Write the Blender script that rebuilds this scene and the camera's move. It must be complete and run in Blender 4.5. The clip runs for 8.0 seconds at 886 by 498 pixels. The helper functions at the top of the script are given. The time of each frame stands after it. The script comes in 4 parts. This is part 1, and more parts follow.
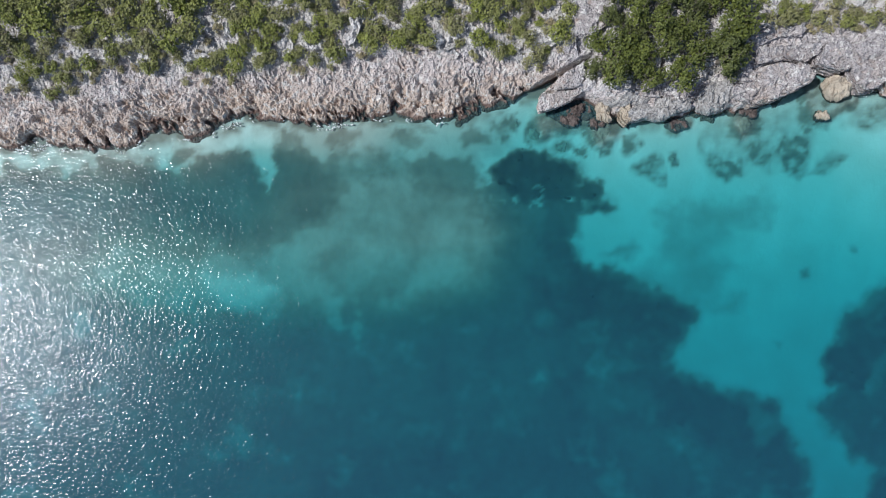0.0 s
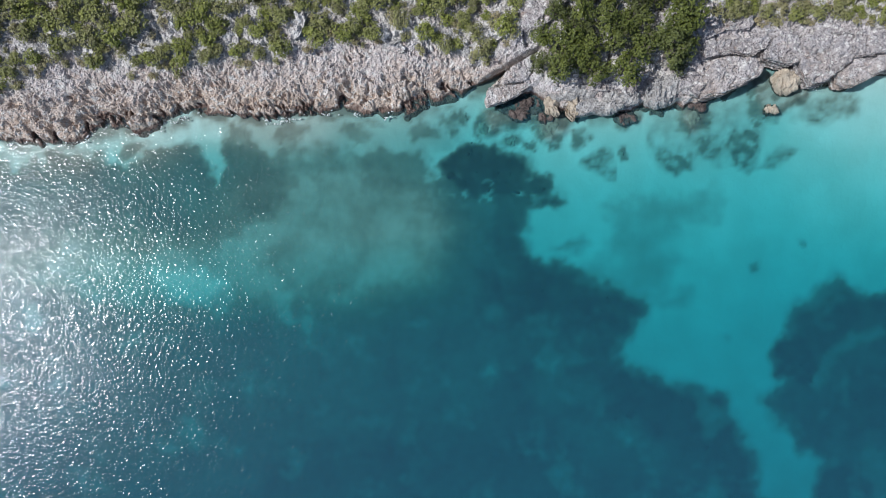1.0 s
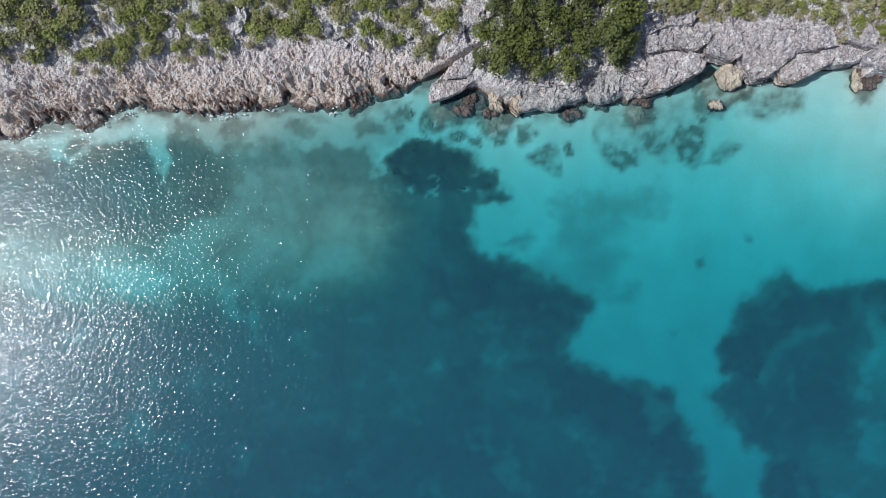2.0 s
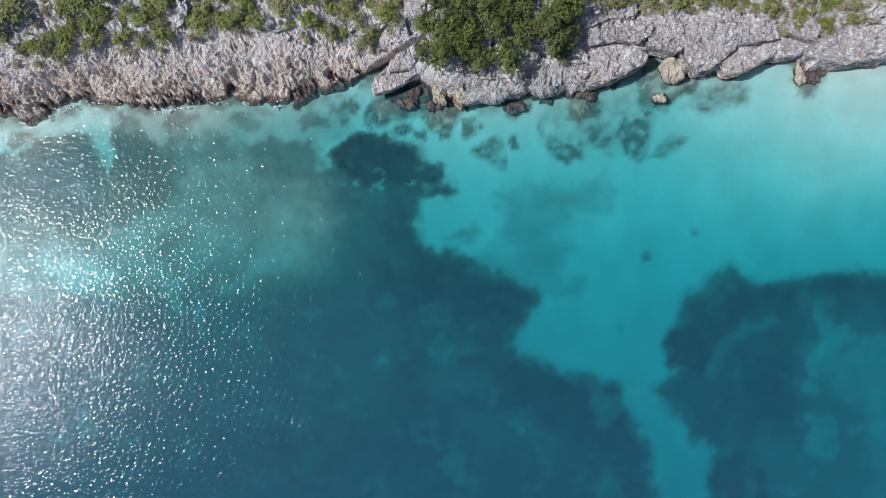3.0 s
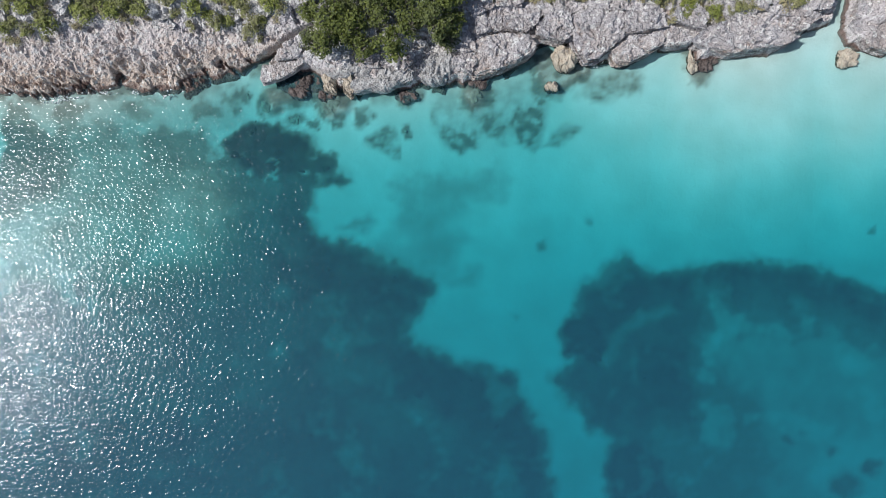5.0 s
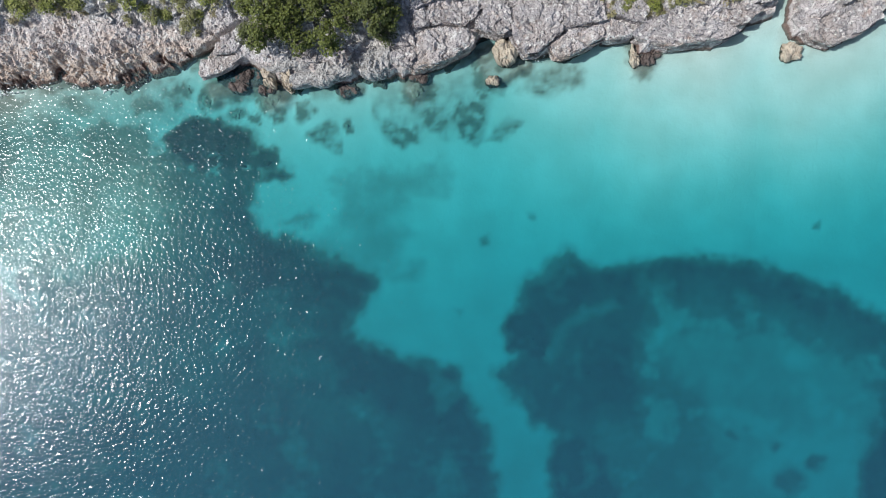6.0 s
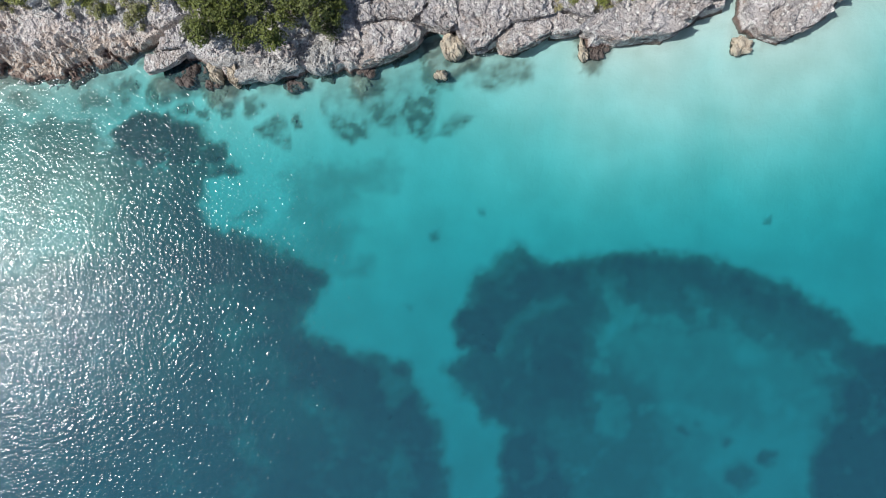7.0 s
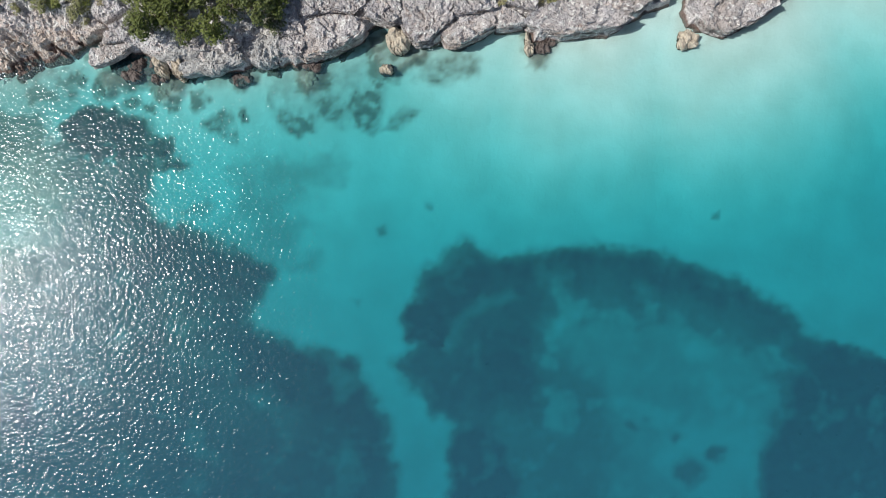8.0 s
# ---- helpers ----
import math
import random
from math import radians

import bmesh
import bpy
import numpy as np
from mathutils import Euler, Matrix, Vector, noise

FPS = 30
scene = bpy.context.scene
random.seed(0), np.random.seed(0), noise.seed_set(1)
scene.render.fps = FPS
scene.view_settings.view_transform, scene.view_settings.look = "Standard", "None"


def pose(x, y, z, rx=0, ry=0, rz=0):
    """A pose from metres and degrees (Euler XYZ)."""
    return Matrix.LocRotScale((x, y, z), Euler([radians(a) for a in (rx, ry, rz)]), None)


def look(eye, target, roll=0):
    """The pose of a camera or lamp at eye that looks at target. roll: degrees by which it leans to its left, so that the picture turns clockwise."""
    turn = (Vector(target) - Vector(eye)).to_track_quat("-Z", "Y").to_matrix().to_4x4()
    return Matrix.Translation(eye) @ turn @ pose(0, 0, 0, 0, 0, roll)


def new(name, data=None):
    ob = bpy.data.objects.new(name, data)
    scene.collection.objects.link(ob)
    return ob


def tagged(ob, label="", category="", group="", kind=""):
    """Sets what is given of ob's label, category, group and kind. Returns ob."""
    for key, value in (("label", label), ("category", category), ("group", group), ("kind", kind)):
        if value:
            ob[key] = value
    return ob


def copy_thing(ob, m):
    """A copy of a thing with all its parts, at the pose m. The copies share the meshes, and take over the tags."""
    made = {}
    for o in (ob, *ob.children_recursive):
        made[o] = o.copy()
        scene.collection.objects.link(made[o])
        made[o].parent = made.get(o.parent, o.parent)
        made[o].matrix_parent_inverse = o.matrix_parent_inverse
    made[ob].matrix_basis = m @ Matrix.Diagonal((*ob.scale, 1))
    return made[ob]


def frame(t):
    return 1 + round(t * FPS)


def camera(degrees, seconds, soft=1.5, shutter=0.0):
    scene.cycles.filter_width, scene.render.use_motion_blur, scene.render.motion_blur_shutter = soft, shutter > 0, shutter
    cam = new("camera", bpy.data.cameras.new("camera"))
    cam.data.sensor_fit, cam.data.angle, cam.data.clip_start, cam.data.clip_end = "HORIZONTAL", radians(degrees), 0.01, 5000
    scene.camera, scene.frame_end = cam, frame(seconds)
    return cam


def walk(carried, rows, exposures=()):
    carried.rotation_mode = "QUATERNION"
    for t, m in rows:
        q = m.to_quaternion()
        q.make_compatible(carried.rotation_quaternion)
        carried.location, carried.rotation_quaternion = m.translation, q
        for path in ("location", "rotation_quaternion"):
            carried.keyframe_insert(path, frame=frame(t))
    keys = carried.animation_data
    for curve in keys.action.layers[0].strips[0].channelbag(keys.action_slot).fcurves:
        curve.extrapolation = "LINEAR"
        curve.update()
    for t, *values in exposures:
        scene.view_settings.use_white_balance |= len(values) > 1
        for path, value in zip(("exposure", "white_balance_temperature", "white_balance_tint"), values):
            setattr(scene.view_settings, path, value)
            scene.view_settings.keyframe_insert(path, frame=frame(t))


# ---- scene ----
cam = camera(72.0, 8.0, 1.1)
PATH = [
    (0, 2.16, -1.677, 55.694, 3.24, 0.314, 0.265),
    (0.5, 4.564, -1.334, 55.7, 2.637, 0.163, 0.197),
    (1, 6.957, -1.095, 55.79, 2.145, 0.35, 0.227),
    (1.5, 9.491, -1.127, 55.802, 1.908, 0.29, 0.29),
    (2.8, 16.052, -2.112, 55.628, 2.356, 0.407, 0.013),
    (3, 17.036, -2.259, 55.604, 2.326, 0.176, 0.171),
    (3.5, 19.362, -2.568, 55.547, 2.377, -0.085, 0.136),
    (4, 21.69, -2.707, 55.468, 2.264, -0.347, -0.005),
    (4.5, 24.053, -2.769, 55.459, 2.1, -0.195, 0.008),
    (6, 32.42, -2.616, 55.301, 1.285, 0.209, 0.011),
    (6.5, 34.919, -2.514, 55.257, 0.94, 0.367, -0.044),
    (7, 37.256, -2.419, 55.111, 0.671, 0.314, -0.014),
    (7.5, 39.723, -2.591, 55.046, 0.592, 0.416, -0.002),
    (8, 42.395, -2.824, 55.007, 0.575, 0.525, 0.072),
]
walk(cam, [(t, pose(x, y, z, rx, ry, rz)) for t, x, y, z, rx, ry, rz in PATH],
     [(0, -0.18, 6400, 10), (3, -0.14, 6400, 10), (5, -0.08, 6500, 9.2), (8, 0.02, 6850, 7.2)])

# ---- world, sun ----
SUN_WAY = Vector((-850, -65, 1079)).normalized()
sky_world = bpy.data.worlds.new("sky")
scene.world = sky_world
sky_world.use_nodes = True
wn = sky_world.node_tree
sky = wn.nodes.new("ShaderNodeTexSky")
sky.sky_type, sky.sun_disc = "NISHITA", False
sky.sun_elevation = math.asin(SUN_WAY.z)
sky.sun_rotation = math.atan2(SUN_WAY.x, SUN_WAY.y)
wn.links.new(sky.outputs[0], wn.nodes["Background"].inputs[0])
wn.nodes["Background"].inputs[1].default_value = 0.09
sun = new("sun", bpy.data.lights.new("sun", "SUN"))
sun.data.energy, sun.data.angle, sun.data.color = 4.2, radians(0.55), (1.0, 0.98, 0.955)
sun.matrix_world = look(SUN_WAY * 100, (0, 0, 0))


# ---- numeric helpers ----
def smooth(a, b, v):
    q = np.clip((v - a) / (b - a), 0, 1)
    return q * q * (3 - 2 * q)


def hash2(i, j, seed):
    h = (i.astype(np.int64) * 374761393 + j.astype(np.int64) * 668265263 + seed * 974634777) & 0x7FFFFFFF
    h = ((h ^ (h >> 13)) * 1274126177) & 0x7FFFFFFF
    return ((h ^ (h >> 16)) & 0xFFFFF) / float(0xFFFFF)


def perlin(x, y, seed=0):
    i, j = np.floor(x), np.floor(y)
    u, v = x - i, y - j
    fu, fv = u * u * u * (u * (u * 6 - 15) + 10), v * v * v * (v * (v * 6 - 15) + 10)

    def corner(di, dj):
        a = hash2(i + di, j + dj, seed) * 2 * np.pi
        return np.cos(a) * (u - di) + np.sin(a) * (v - dj)

    low = corner(0, 0) * (1 - fu) + corner(1, 0) * fu
    high = corner(0, 1) * (1 - fu) + corner(1, 1) * fu
    return (low * (1 - fv) + high * fv) * 1.5


def fbm(x, y, size, octaves=4, seed=0, ridged=False):
    total, amp, f, norm = 0.0, 1.0, 1.0 / size, 0.0
    for o in range(octaves):
        n = perlin(x * f + 13.7 * o, y * f - 7.3 * o, seed + o)
        total = total + amp * ((1 - 2 * np.abs(n)) if ridged else n)
        norm += amp
        amp, f = amp * 0.55, f * 2.03
    return total / norm


def worley(x, y, cell, seed=0):
    """Nearest and second nearest distance to scattered seeds, and the nearest seed's random number."""
    x, y = x / cell, y / cell
    i, j = np.floor(x), np.floor(y)
    f1, f2, ident = np.full(x.shape, 9.0), np.full(x.shape, 9.0), np.zeros(x.shape)
    for di in (-1, 0, 1):
        for dj in (-1, 0, 1):
            a, b = i + di, j + dj
            d = np.hypot(a + hash2(a, b, seed) - x, b + hash2(a, b, seed + 5) - y)
            nearer = d < f1
            f2 = np.where(nearer, f1, np.minimum(f2, d))
            ident = np.where(nearer, hash2(a, b, seed + 9), ident)
            f1 = np.where(nearer, d, f1)
    return f1, f2, ident


def line_distance(x, y, points):
    best = np.full(x.shape, 1e9)
    for (ax, ay), (bx, by) in zip(points[:-1], points[1:]):
        dx, dy = bx - ax, by - ay
        q = np.clip(((x - ax) * dx + (y - ay) * dy) / (dx * dx + dy * dy), 0, 1)
        best = np.minimum(best, np.hypot(x - ax - q * dx, y - ay - q * dy))
    return best


def inside(x, y, points):
    """Signed distance to a closed outline, positive inside."""
    d = line_distance(x, y, list(points) + [points[0]])
    odd = np.zeros(x.shape, bool)
    for (ax, ay), (bx, by) in zip(points, list(points[1:]) + [points[0]]):
        if ay != by:
            odd ^= ((ay > y) != (by > y)) & (x < (bx - ax) * (y - ay) / (by - ay) + ax)
    return np.where(odd, d, -d)


# ---- the plan ----
COAST_WEST = [(-300, 14), (-120, 8), (-52, 10), (-43.5, 10.7), (-37.6, 10.7), (-34.7, 10.9), (-31.2, 10.6), (-27.5, 10.7), (-25.5, 12.1),
              (-23.3, 12.5), (-21.2, 11.5), (-18.7, 12.7), (-16.7, 13.6), (-12.7, 13.4), (-9.6, 12.9), (-5, 13.3), (-2.5, 14), (0.1, 13.4),
              (3.4, 13.4), (6.8, 15), (9.5, 15.8)]
COAST_EAST = [(11.5, 15.6), (13.5, 15.7), (15.5, 15.0), (17.5, 13.8), (22.9, 13.9), (25, 14.3), (28.6, 14.3), (30.2, 15), (33.3, 16.1),
              (35.4, 17.6), (36.8, 18.4), (39.2, 17.9), (40.2, 16.2), (42.8, 16.4), (44.9, 17.2), (46.8, 17.9), (49.5, 18.1), (50.0, 16.2), (52.9, 16.9),
              (56.5, 17), (59.5, 18.7), (62.2, 19.7), (62.9, 22.5), (64.2, 22.5), (63.4, 19.2), (63.9, 17.9), (65.7, 17.3), (68.3, 17.8),
              (71.3, 19.2), (72.6, 20.5), (74.5, 22.8), (82, 23.5), (100, 27), (160, 34), (300, 30)]
COAST = COAST_WEST + COAST_EAST
LAND = COAST + [(300, 900), (-300, 900)]
CRACK = [(8.9, 15.0), (11.9, 17.0), (15.2, 18.9)]


def inland(x, y):
    """Metres inland of the waterline, negative at sea."""
    wx = x + 0.35 * fbm(x, y, 1.6, 3, 11)
    wy = y + 0.45 * fbm(x, y, 1.3, 3, 17) + 0.25 * fbm(x, y, 4.0, 2, 19)
    return inside(wx, wy, LAND)


def land_height(x, y):
    d = inland(x, y)
    east = smooth(7, 13, x)
    hw = np.interp(d, [-6, -1.1, -0.4, 0, 0.5, 2, 5, 8, 14, 60, 900], [-6, -2.0, -0.6, 0.05, 0.5, 1.05, 2.0, 2.7, 3.3, 9, 40])
    he = np.interp(d, [-6, -1.2, -0.3, 0.0, 0.3, 1.0, 4, 8, 14, 60, 900], [-6, -1.5, -0.5, 0.1, 1.35, 1.9, 2.7, 3.1, 3.6, 9, 40])
    ledge = np.interp(d + 0.9 * fbm(x, y, 1.3, 4, 27), [-6, -1.5, -0.8, -0.3, 0.1], [-6, -1.8, -0.75, -0.35, -0.1])
    he = np.maximum(he, np.where(d < 0.1, ledge - 3 * smooth(38, 46, x) - 2.2 * smooth(-0.15, 0.2, fbm(x, y, 3.2, 2, 29)), -9))
    h = hw * (1 - east) + he * east
    body = smooth(-0.6, 0.8, d)
    # weathered karst: short winding ridges, pits and sharp lumps
    wx, wy = x + 0.45 * fbm(x, y, 1.1, 3, 3), y + 0.45 * fbm(x, y, 1.1, 3, 4)
    ridge = 1 - 2.4 * np.abs(perlin((wx + 0.25 * wy) / 0.44, wy / 0.66, 6))
    ridge2 = 1 - 2.4 * np.abs(perlin((wx - 0.5 * wy) / 0.36, wy / 0.42, 7))
    f1, f2, ident = worley(wx + 0.4 * wy, wy * 1.15, 0.95, 21)
    g1, g2, gid = worley(wx * 0.9 - 0.35 * wy, wy * 1.1, 0.42, 23)
    rough = fbm(x, y, 2.4, 5, 31, True)
    k1, k2, kid = worley(wx * 0.7 + 0.5 * wy, wy * 0.9 - 0.2 * wx, 1.9, 25)
    pit = smooth(0.30, 0.10, k1 + 0.15 * fbm(x, y, 0.6, 3, 35)) * (kid > 0.6)
    karst = 0.30 * (rough - 0.3) + 0.22 * (kid - 0.5) + 0.16 * (ident - 0.5) + 0.14 * (gid - 0.5) - 0.14 * np.exp(-(k2 - k1) / 0.05) - 0.7 * pit
    karst = karst + (0.21 * ridge + 0.15 * ridge2) * (0.55 + 0.9 * smooth(-0.3, 0.3, fbm(x, y, 3.0, 2, 37))) + 0.10 * fbm(x, y, 0.5, 2, 33)
    # slabs parted by cracks
    wx, wy = x + 1.3 * fbm(x, y, 2.4, 4, 41), y + 1.3 * fbm(x, y, 2.4, 4, 43)
    p1, p2, pid = worley(wx * 0.62 + 0.3 * wy, wy, 2.1, 45)
    q1, q2, qid = worley(wx * 0.8, wy * 1.1 - 0.3 * wx, 0.85, 47)
    split = np.exp(-np.maximum(p2 - p1, 0) / 0.035) * (0.4 + 0.6 * smooth(-0.2, 0.2, fbm(x, y, 2.0, 2, 49)))
    slabs = 0.7 * (pid - 0.5) - 0.9 * split + 0.30 * (qid - 0.5) - 0.30 * np.exp(-(q2 - q1) / 0.05) + 0.22 * (fbm(x, y, 1.1, 4, 51, True) - 0.3)
    slabs = slabs + 0.16 * (gid - 0.5) - 0.14 * g1
    calm = (1 - 0.4 * smooth(2.5, 6, d)) * smooth(26, 11, d)
    h = h + body * (karst * 0.85 * calm * (1 - 0.75 * east) + slabs * east * 0.9 * smooth(26, 11, d))
    # notches that the swell has cut into the ledge
    notch = fbm(x + 0.4 * y, y * 0.8, 2.6, 4, 61, True)
    h = h - (1 - east) * 0.9 * smooth(0.45, 0.85, notch) * smooth(2.4, 0.4, d) * smooth(-1.8, 0, d)
    # the long diagonal cleft
    c = line_distance(x + 0.12 * fbm(x, y, 0.8, 2, 71), y, CRACK)
    width = np.interp(x, [8.5, 10.2, 12.4, 15.4], [0.66, 0.42, 0.20, 0.05])
    h = h - np.interp(x, [8.5, 9.6, 11.0], [3.2, 2.2, 1.7]) * smooth(width + 0.12, width * 0.7, c) * smooth(8.3, 9.2, x) * smooth(15.6, 15.0, x)
    h = h - 0.40 * smooth(16, 19, x) * smooth(73, 71, x) * smooth(0.2, 0.9, d) * smooth(8, 5, d)
    h = h - 5.0 * smooth(72.3, 75, x + 0.6 * fbm(x, y, 2, 2, 77)) * smooth(200, 60, np.abs(x))
    return h, d


BANK = [(-40, 2), (-30, 5), (-18, 4), (-13, 10), (0, 11), (6.5, 8), (9, 3), (7, -3), (1, -6), (-12, -6), (-20, -5), (-34, -4)]


# rock ledges just under the surface at the cliff foot
LEDGES = [[(10.0, 14.1), (12.4, 14.1), (14.5, 14.3), (18.2, 13.6), (18.6, 13.0), (17.6, 11.5), (16.3, 10.8), (15.5, 11.1), (15.0, 12.8), (13.2, 12.5), (11.9, 12.2), (10.4, 11.5)],
          [(22.3, 14.0), (24.9, 14.2), (24.7, 12.9), (23.6, 12.3), (22.4, 12.7)], [(28.7, 15.0), (31.3, 15.0), (30.6, 12.7), (29.4, 11.6), (28.4, 12.6)],
          [(34.8, 16.8), (36.4, 17.6), (40.6, 16.2), (40.0, 14.9), (38.6, 14.3), (37.6, 13.0), (35.6, 13.3)], [(49.2, 17.4), (52.6, 16.8), (51.5, 15.4), (49.6, 14.5)]]


def bed_depth(x, y):
    """Metres of water over the sand."""
    s = -inside(x, y, LAND)
    depth = np.interp(s, [-30, -6, 0, 1.5, 4, 8, 14, 22, 40, 90, 600], [-1.6, -0.5, 0.48, 0.74, 1.12, 1.6, 2.15, 2.85, 4.0, 7, 20])
    shoal = smooth(26, 58, x) * smooth(22, 4, s)
    depth = depth * (1 - 0.58 * shoal)
    depth = depth - 0.78 * smooth(-2, 3.5, inside(x, y, BANK)) * np.clip(depth - 0.7, 0, 1.2)
    depth = depth * (1 - 0.5 * smooth(4, -8, x) * smooth(5, 1.5, s) * smooth(-1, 0.5, s))
    wx, wy = x + 0.5 * fbm(x, y, 1.4, 3, 83), y + 0.5 * fbm(x, y, 1.4, 3, 85)
    for outline in LEDGES:
        depth = depth - 0.55 * smooth(-0.3, 0.7, inside(wx, wy, outline)) * np.clip(depth - 0.15, 0, 2)
    return depth + 0.10 * fbm(x, y, 6, 3, 81) * smooth(0, 5, s)


# beds of seagrass and rubble: outline, softness of the rim, how densely grown
WEST_BED = [(-90, 8.4), (-34.1, 9.2), (-26.3, 9.8), (-22.1, 8.8), (-18.5, 9.8), (-13.2, 9.6), (-6.9, 10.2), (0.6, 9.9), (5.4, 7.7), (8.1, 9.0), (11.3, 10.8),
            (14, 9.6), (16.1, 7.4), (17.7, 5.9), (15, 4.8), (13.9, 2.4), (15, 0.2), (18.7, -0.8), (25.6, -3.5), (26.2, -4.6), (23.4, -7.7),
            (22.8, -10.1), (29.7, -12.5), (32.9, -13.3), (36, -18.8), (37.8, -27.6), (36, -60), (-90, -60)]
SPARSE = [(-12.1, 9.3), (-2.6, 9.8), (5.4, 6.6), (8, 2.9), (6.9, -2.4), (1.6, -6.6), (-5.2, -6), (-12, -6.5), (-16.7, -5.4), (-27, -5), (-34, 0),
          (-26, 3.5), (-18.3, 1.8), (-13.1, 2.9)]
PALE = [(-20.6, -1.2), (-16.7, -0.8), (-13.8, -2.4), (-15.6, -4.1), (-19.6, -3.8)]
CAP = [(-18.7, 3.9), (-17.2, 9.7), (-14.1, 8.6), (-11, 9.7), (-9.9, 8.1), (-13, 4.9), (-16.6, 2.3)]
DEEP_WEST = [(-9.9, -8.7), (8, -6.7), (13.4, -4.6), (17, -1.2), (21.5, -1.4), (25.8, -4.1), (22.5, -9.4), (27.3, -11.5), (33.2, -13.4), (36.2, -19.5), (37, -60),
             (-14, -60)]
REEF = [(6.2, 8.6), (6.6, 9.3), (7.4, 9.8), (8.2, 10.9), (10.1, 11.2), (11.9, 10.5), (13.0, 10.1), (14.0, 9.3), (14.6, 8.3), (14.0, 7.2), (12.7, 6.4), (11.1, 6.1),
        (9.3, 6.4), (7.8, 7.0), (6.9, 7.8)]
REEF_TAIL = [(11.7, 6.9), (13.8, 7.5), (15.4, 8.0), (16.4, 7.6), (16.3, 6.4), (17.5, 5.9), (18.0, 5.3), (16.4, 5.2), (14.8, 5.1), (13.8, 4.0), (13.3, 2.4),
             (14.0, 1.1), (14.8, -0.5), (12.7, -1.0), (11.1, 0.6), (10.7, 2.7), (11.4, 4.8)]
WEST_RIM = [(10.1, -1.0), (13.0, -1.8), (15.1, -0.4), (17.3, -0.4), (19.6, -1.8), (20.7, -2.6), (23.3, -2.8), (26.0, -4.1), (24.6, -5.7), (23.0, -6.8), (20.7, -6.2),
            (18.0, -5.2), (14.3, -4.2), (10.6, -3.1)]
SOUTH_RIM = [(22.6, -11.5), (23.9, -10.5), (26.0, -11.1), (28.4, -12.0), (28.9, -13.1), (30.7, -12.8), (33.1, -12.6), (33.9, -14.6), (34.9, -17.2), (36.1, -20.8),
             (36.4, -22.9), (33.2, -22.9), (32.5, -19.3), (30.1, -17.8), (26.5, -16.2), (22.8, -14.1)]
ROUND_BED = [(1.6, 9.0), (2.9, 10.1), (4.5, 10.0), (5.6, 9.0), (5.9, 7.7), (4.2, 7.0), (2.1, 7.0)]
NORTH_WEST = [(-21.8, 8.4), (-19.2, 10.5), (-17.6, 10.8), (-16.2, 10.3), (-15.1, 9.0), (-14.6, 10.0), (-13.8, 11.1), (-12.2, 10.5), (-11.2, 9.8), (-8.5, 9.0), (-7.4, 6.9),
              (-9.5, 4.7), (-12.6, 3.1), (-14.7, 2.1), (-17.4, 2.3), (-19.5, 3.1), (-22.2, 3.6)]
EAST_RIM = [(39.7, -4.5), (41.5, -3.9), (43.1, -2.3), (44.4, -1.9), (46.0, -2.9), (46.3, -3.7), (48.1, -3.4), (48.9, -2.9), (50.5, -2.9), (51.0, -3.9), (52.1, -2.6),
            (54.7, -2.3), (58.9, -2.9), (60.5, -3.4), (62.1, -2.9), (63.9, -3.7), (67.3, -4.7), (69.9, -6.0), (73.5, -8.4), (68.9, -7.3), (64.7, -6.2), (59.4, -4.8),
            (54.2, -4.4), (49.9, -5.5), (45.7, -6.0), (44.1, -7.6), (43.1, -8.7), (41.8, -7.9), (40.4, -6.8)]
WEST_LOBE = [(37.8, -9.7), (38.6, -7.6), (39.9, -6.8), (41.0, -7.9), (42.0, -8.7), (42.5, -10.2), (42.8, -11.8), (41.5, -12.1), (39.9, -11.3), (38.3, -10.8)]
MID_LOBE = [(37.8, -13.4), (39.1, -12.6), (41.0, -12.3), (43.6, -11.8), (46.2, -9.7), (48.1, -7.6), (49.4, -7.6), (50.4, -11.8), (51.5, -16.0), (50.4, -18.1), (47.8, -17.3),
            (45.7, -18.1), (43.0, -18.4), (41.5, -17.8), (40.2, -16.3), (38.8, -14.7)]
SOUTH_LOBE = [(42.5, -20.7), (43.6, -19.7), (45.1, -19.4), (46.7, -20.2), (48.3, -22.8), (48.8, -24.4), (49.2, -34), (42.7, -34)]
INNER = [(43.6, -12.3), (48.9, -9.7), (53.1, -11.8), (56.7, -16.0), (58.8, -20.2), (59.2, -30), (48.2, -30), (46.7, -20.2), (46.2, -17.1)]
EAST_BED = [(38.2, -9.7), (39.5, -7), (40, -5.4), (42.2, -3.2), (44.3, -2.1), (46.5, -3.5), (49.2, -3.5), (51.9, -2.7), (55.6, -2.1), (59.9, -2.6),
            (64.3, -3.4), (69.6, -5.3), (75, -8.5), (77.7, -11.2), (84.1, -12.8), (94, -14), (150, -20), (150, -60), (50, -60), (44.4, -25.9),
            (42.8, -22.6), (43.1, -20.4), (44.4, -19.6), (42.8, -18.6), (40.6, -16.7), (38.2, -13.5), (39.3, -11.3)]
EAST_THIN = [(47.1, -12.9), (53.5, -8.2), (64.3, -8.1), (72.4, -11.7), (75.1, -15), (73.5, -20.4), (72.5, -28), (53.6, -28), (48.2, -21.5), (49.2, -17.2)]
EAST_SAND = [(64.5, -19.6), (71.6, -18.0), (73.2, -21.4), (71.9, -27), (65.5, -27), (62.5, -22.6)]
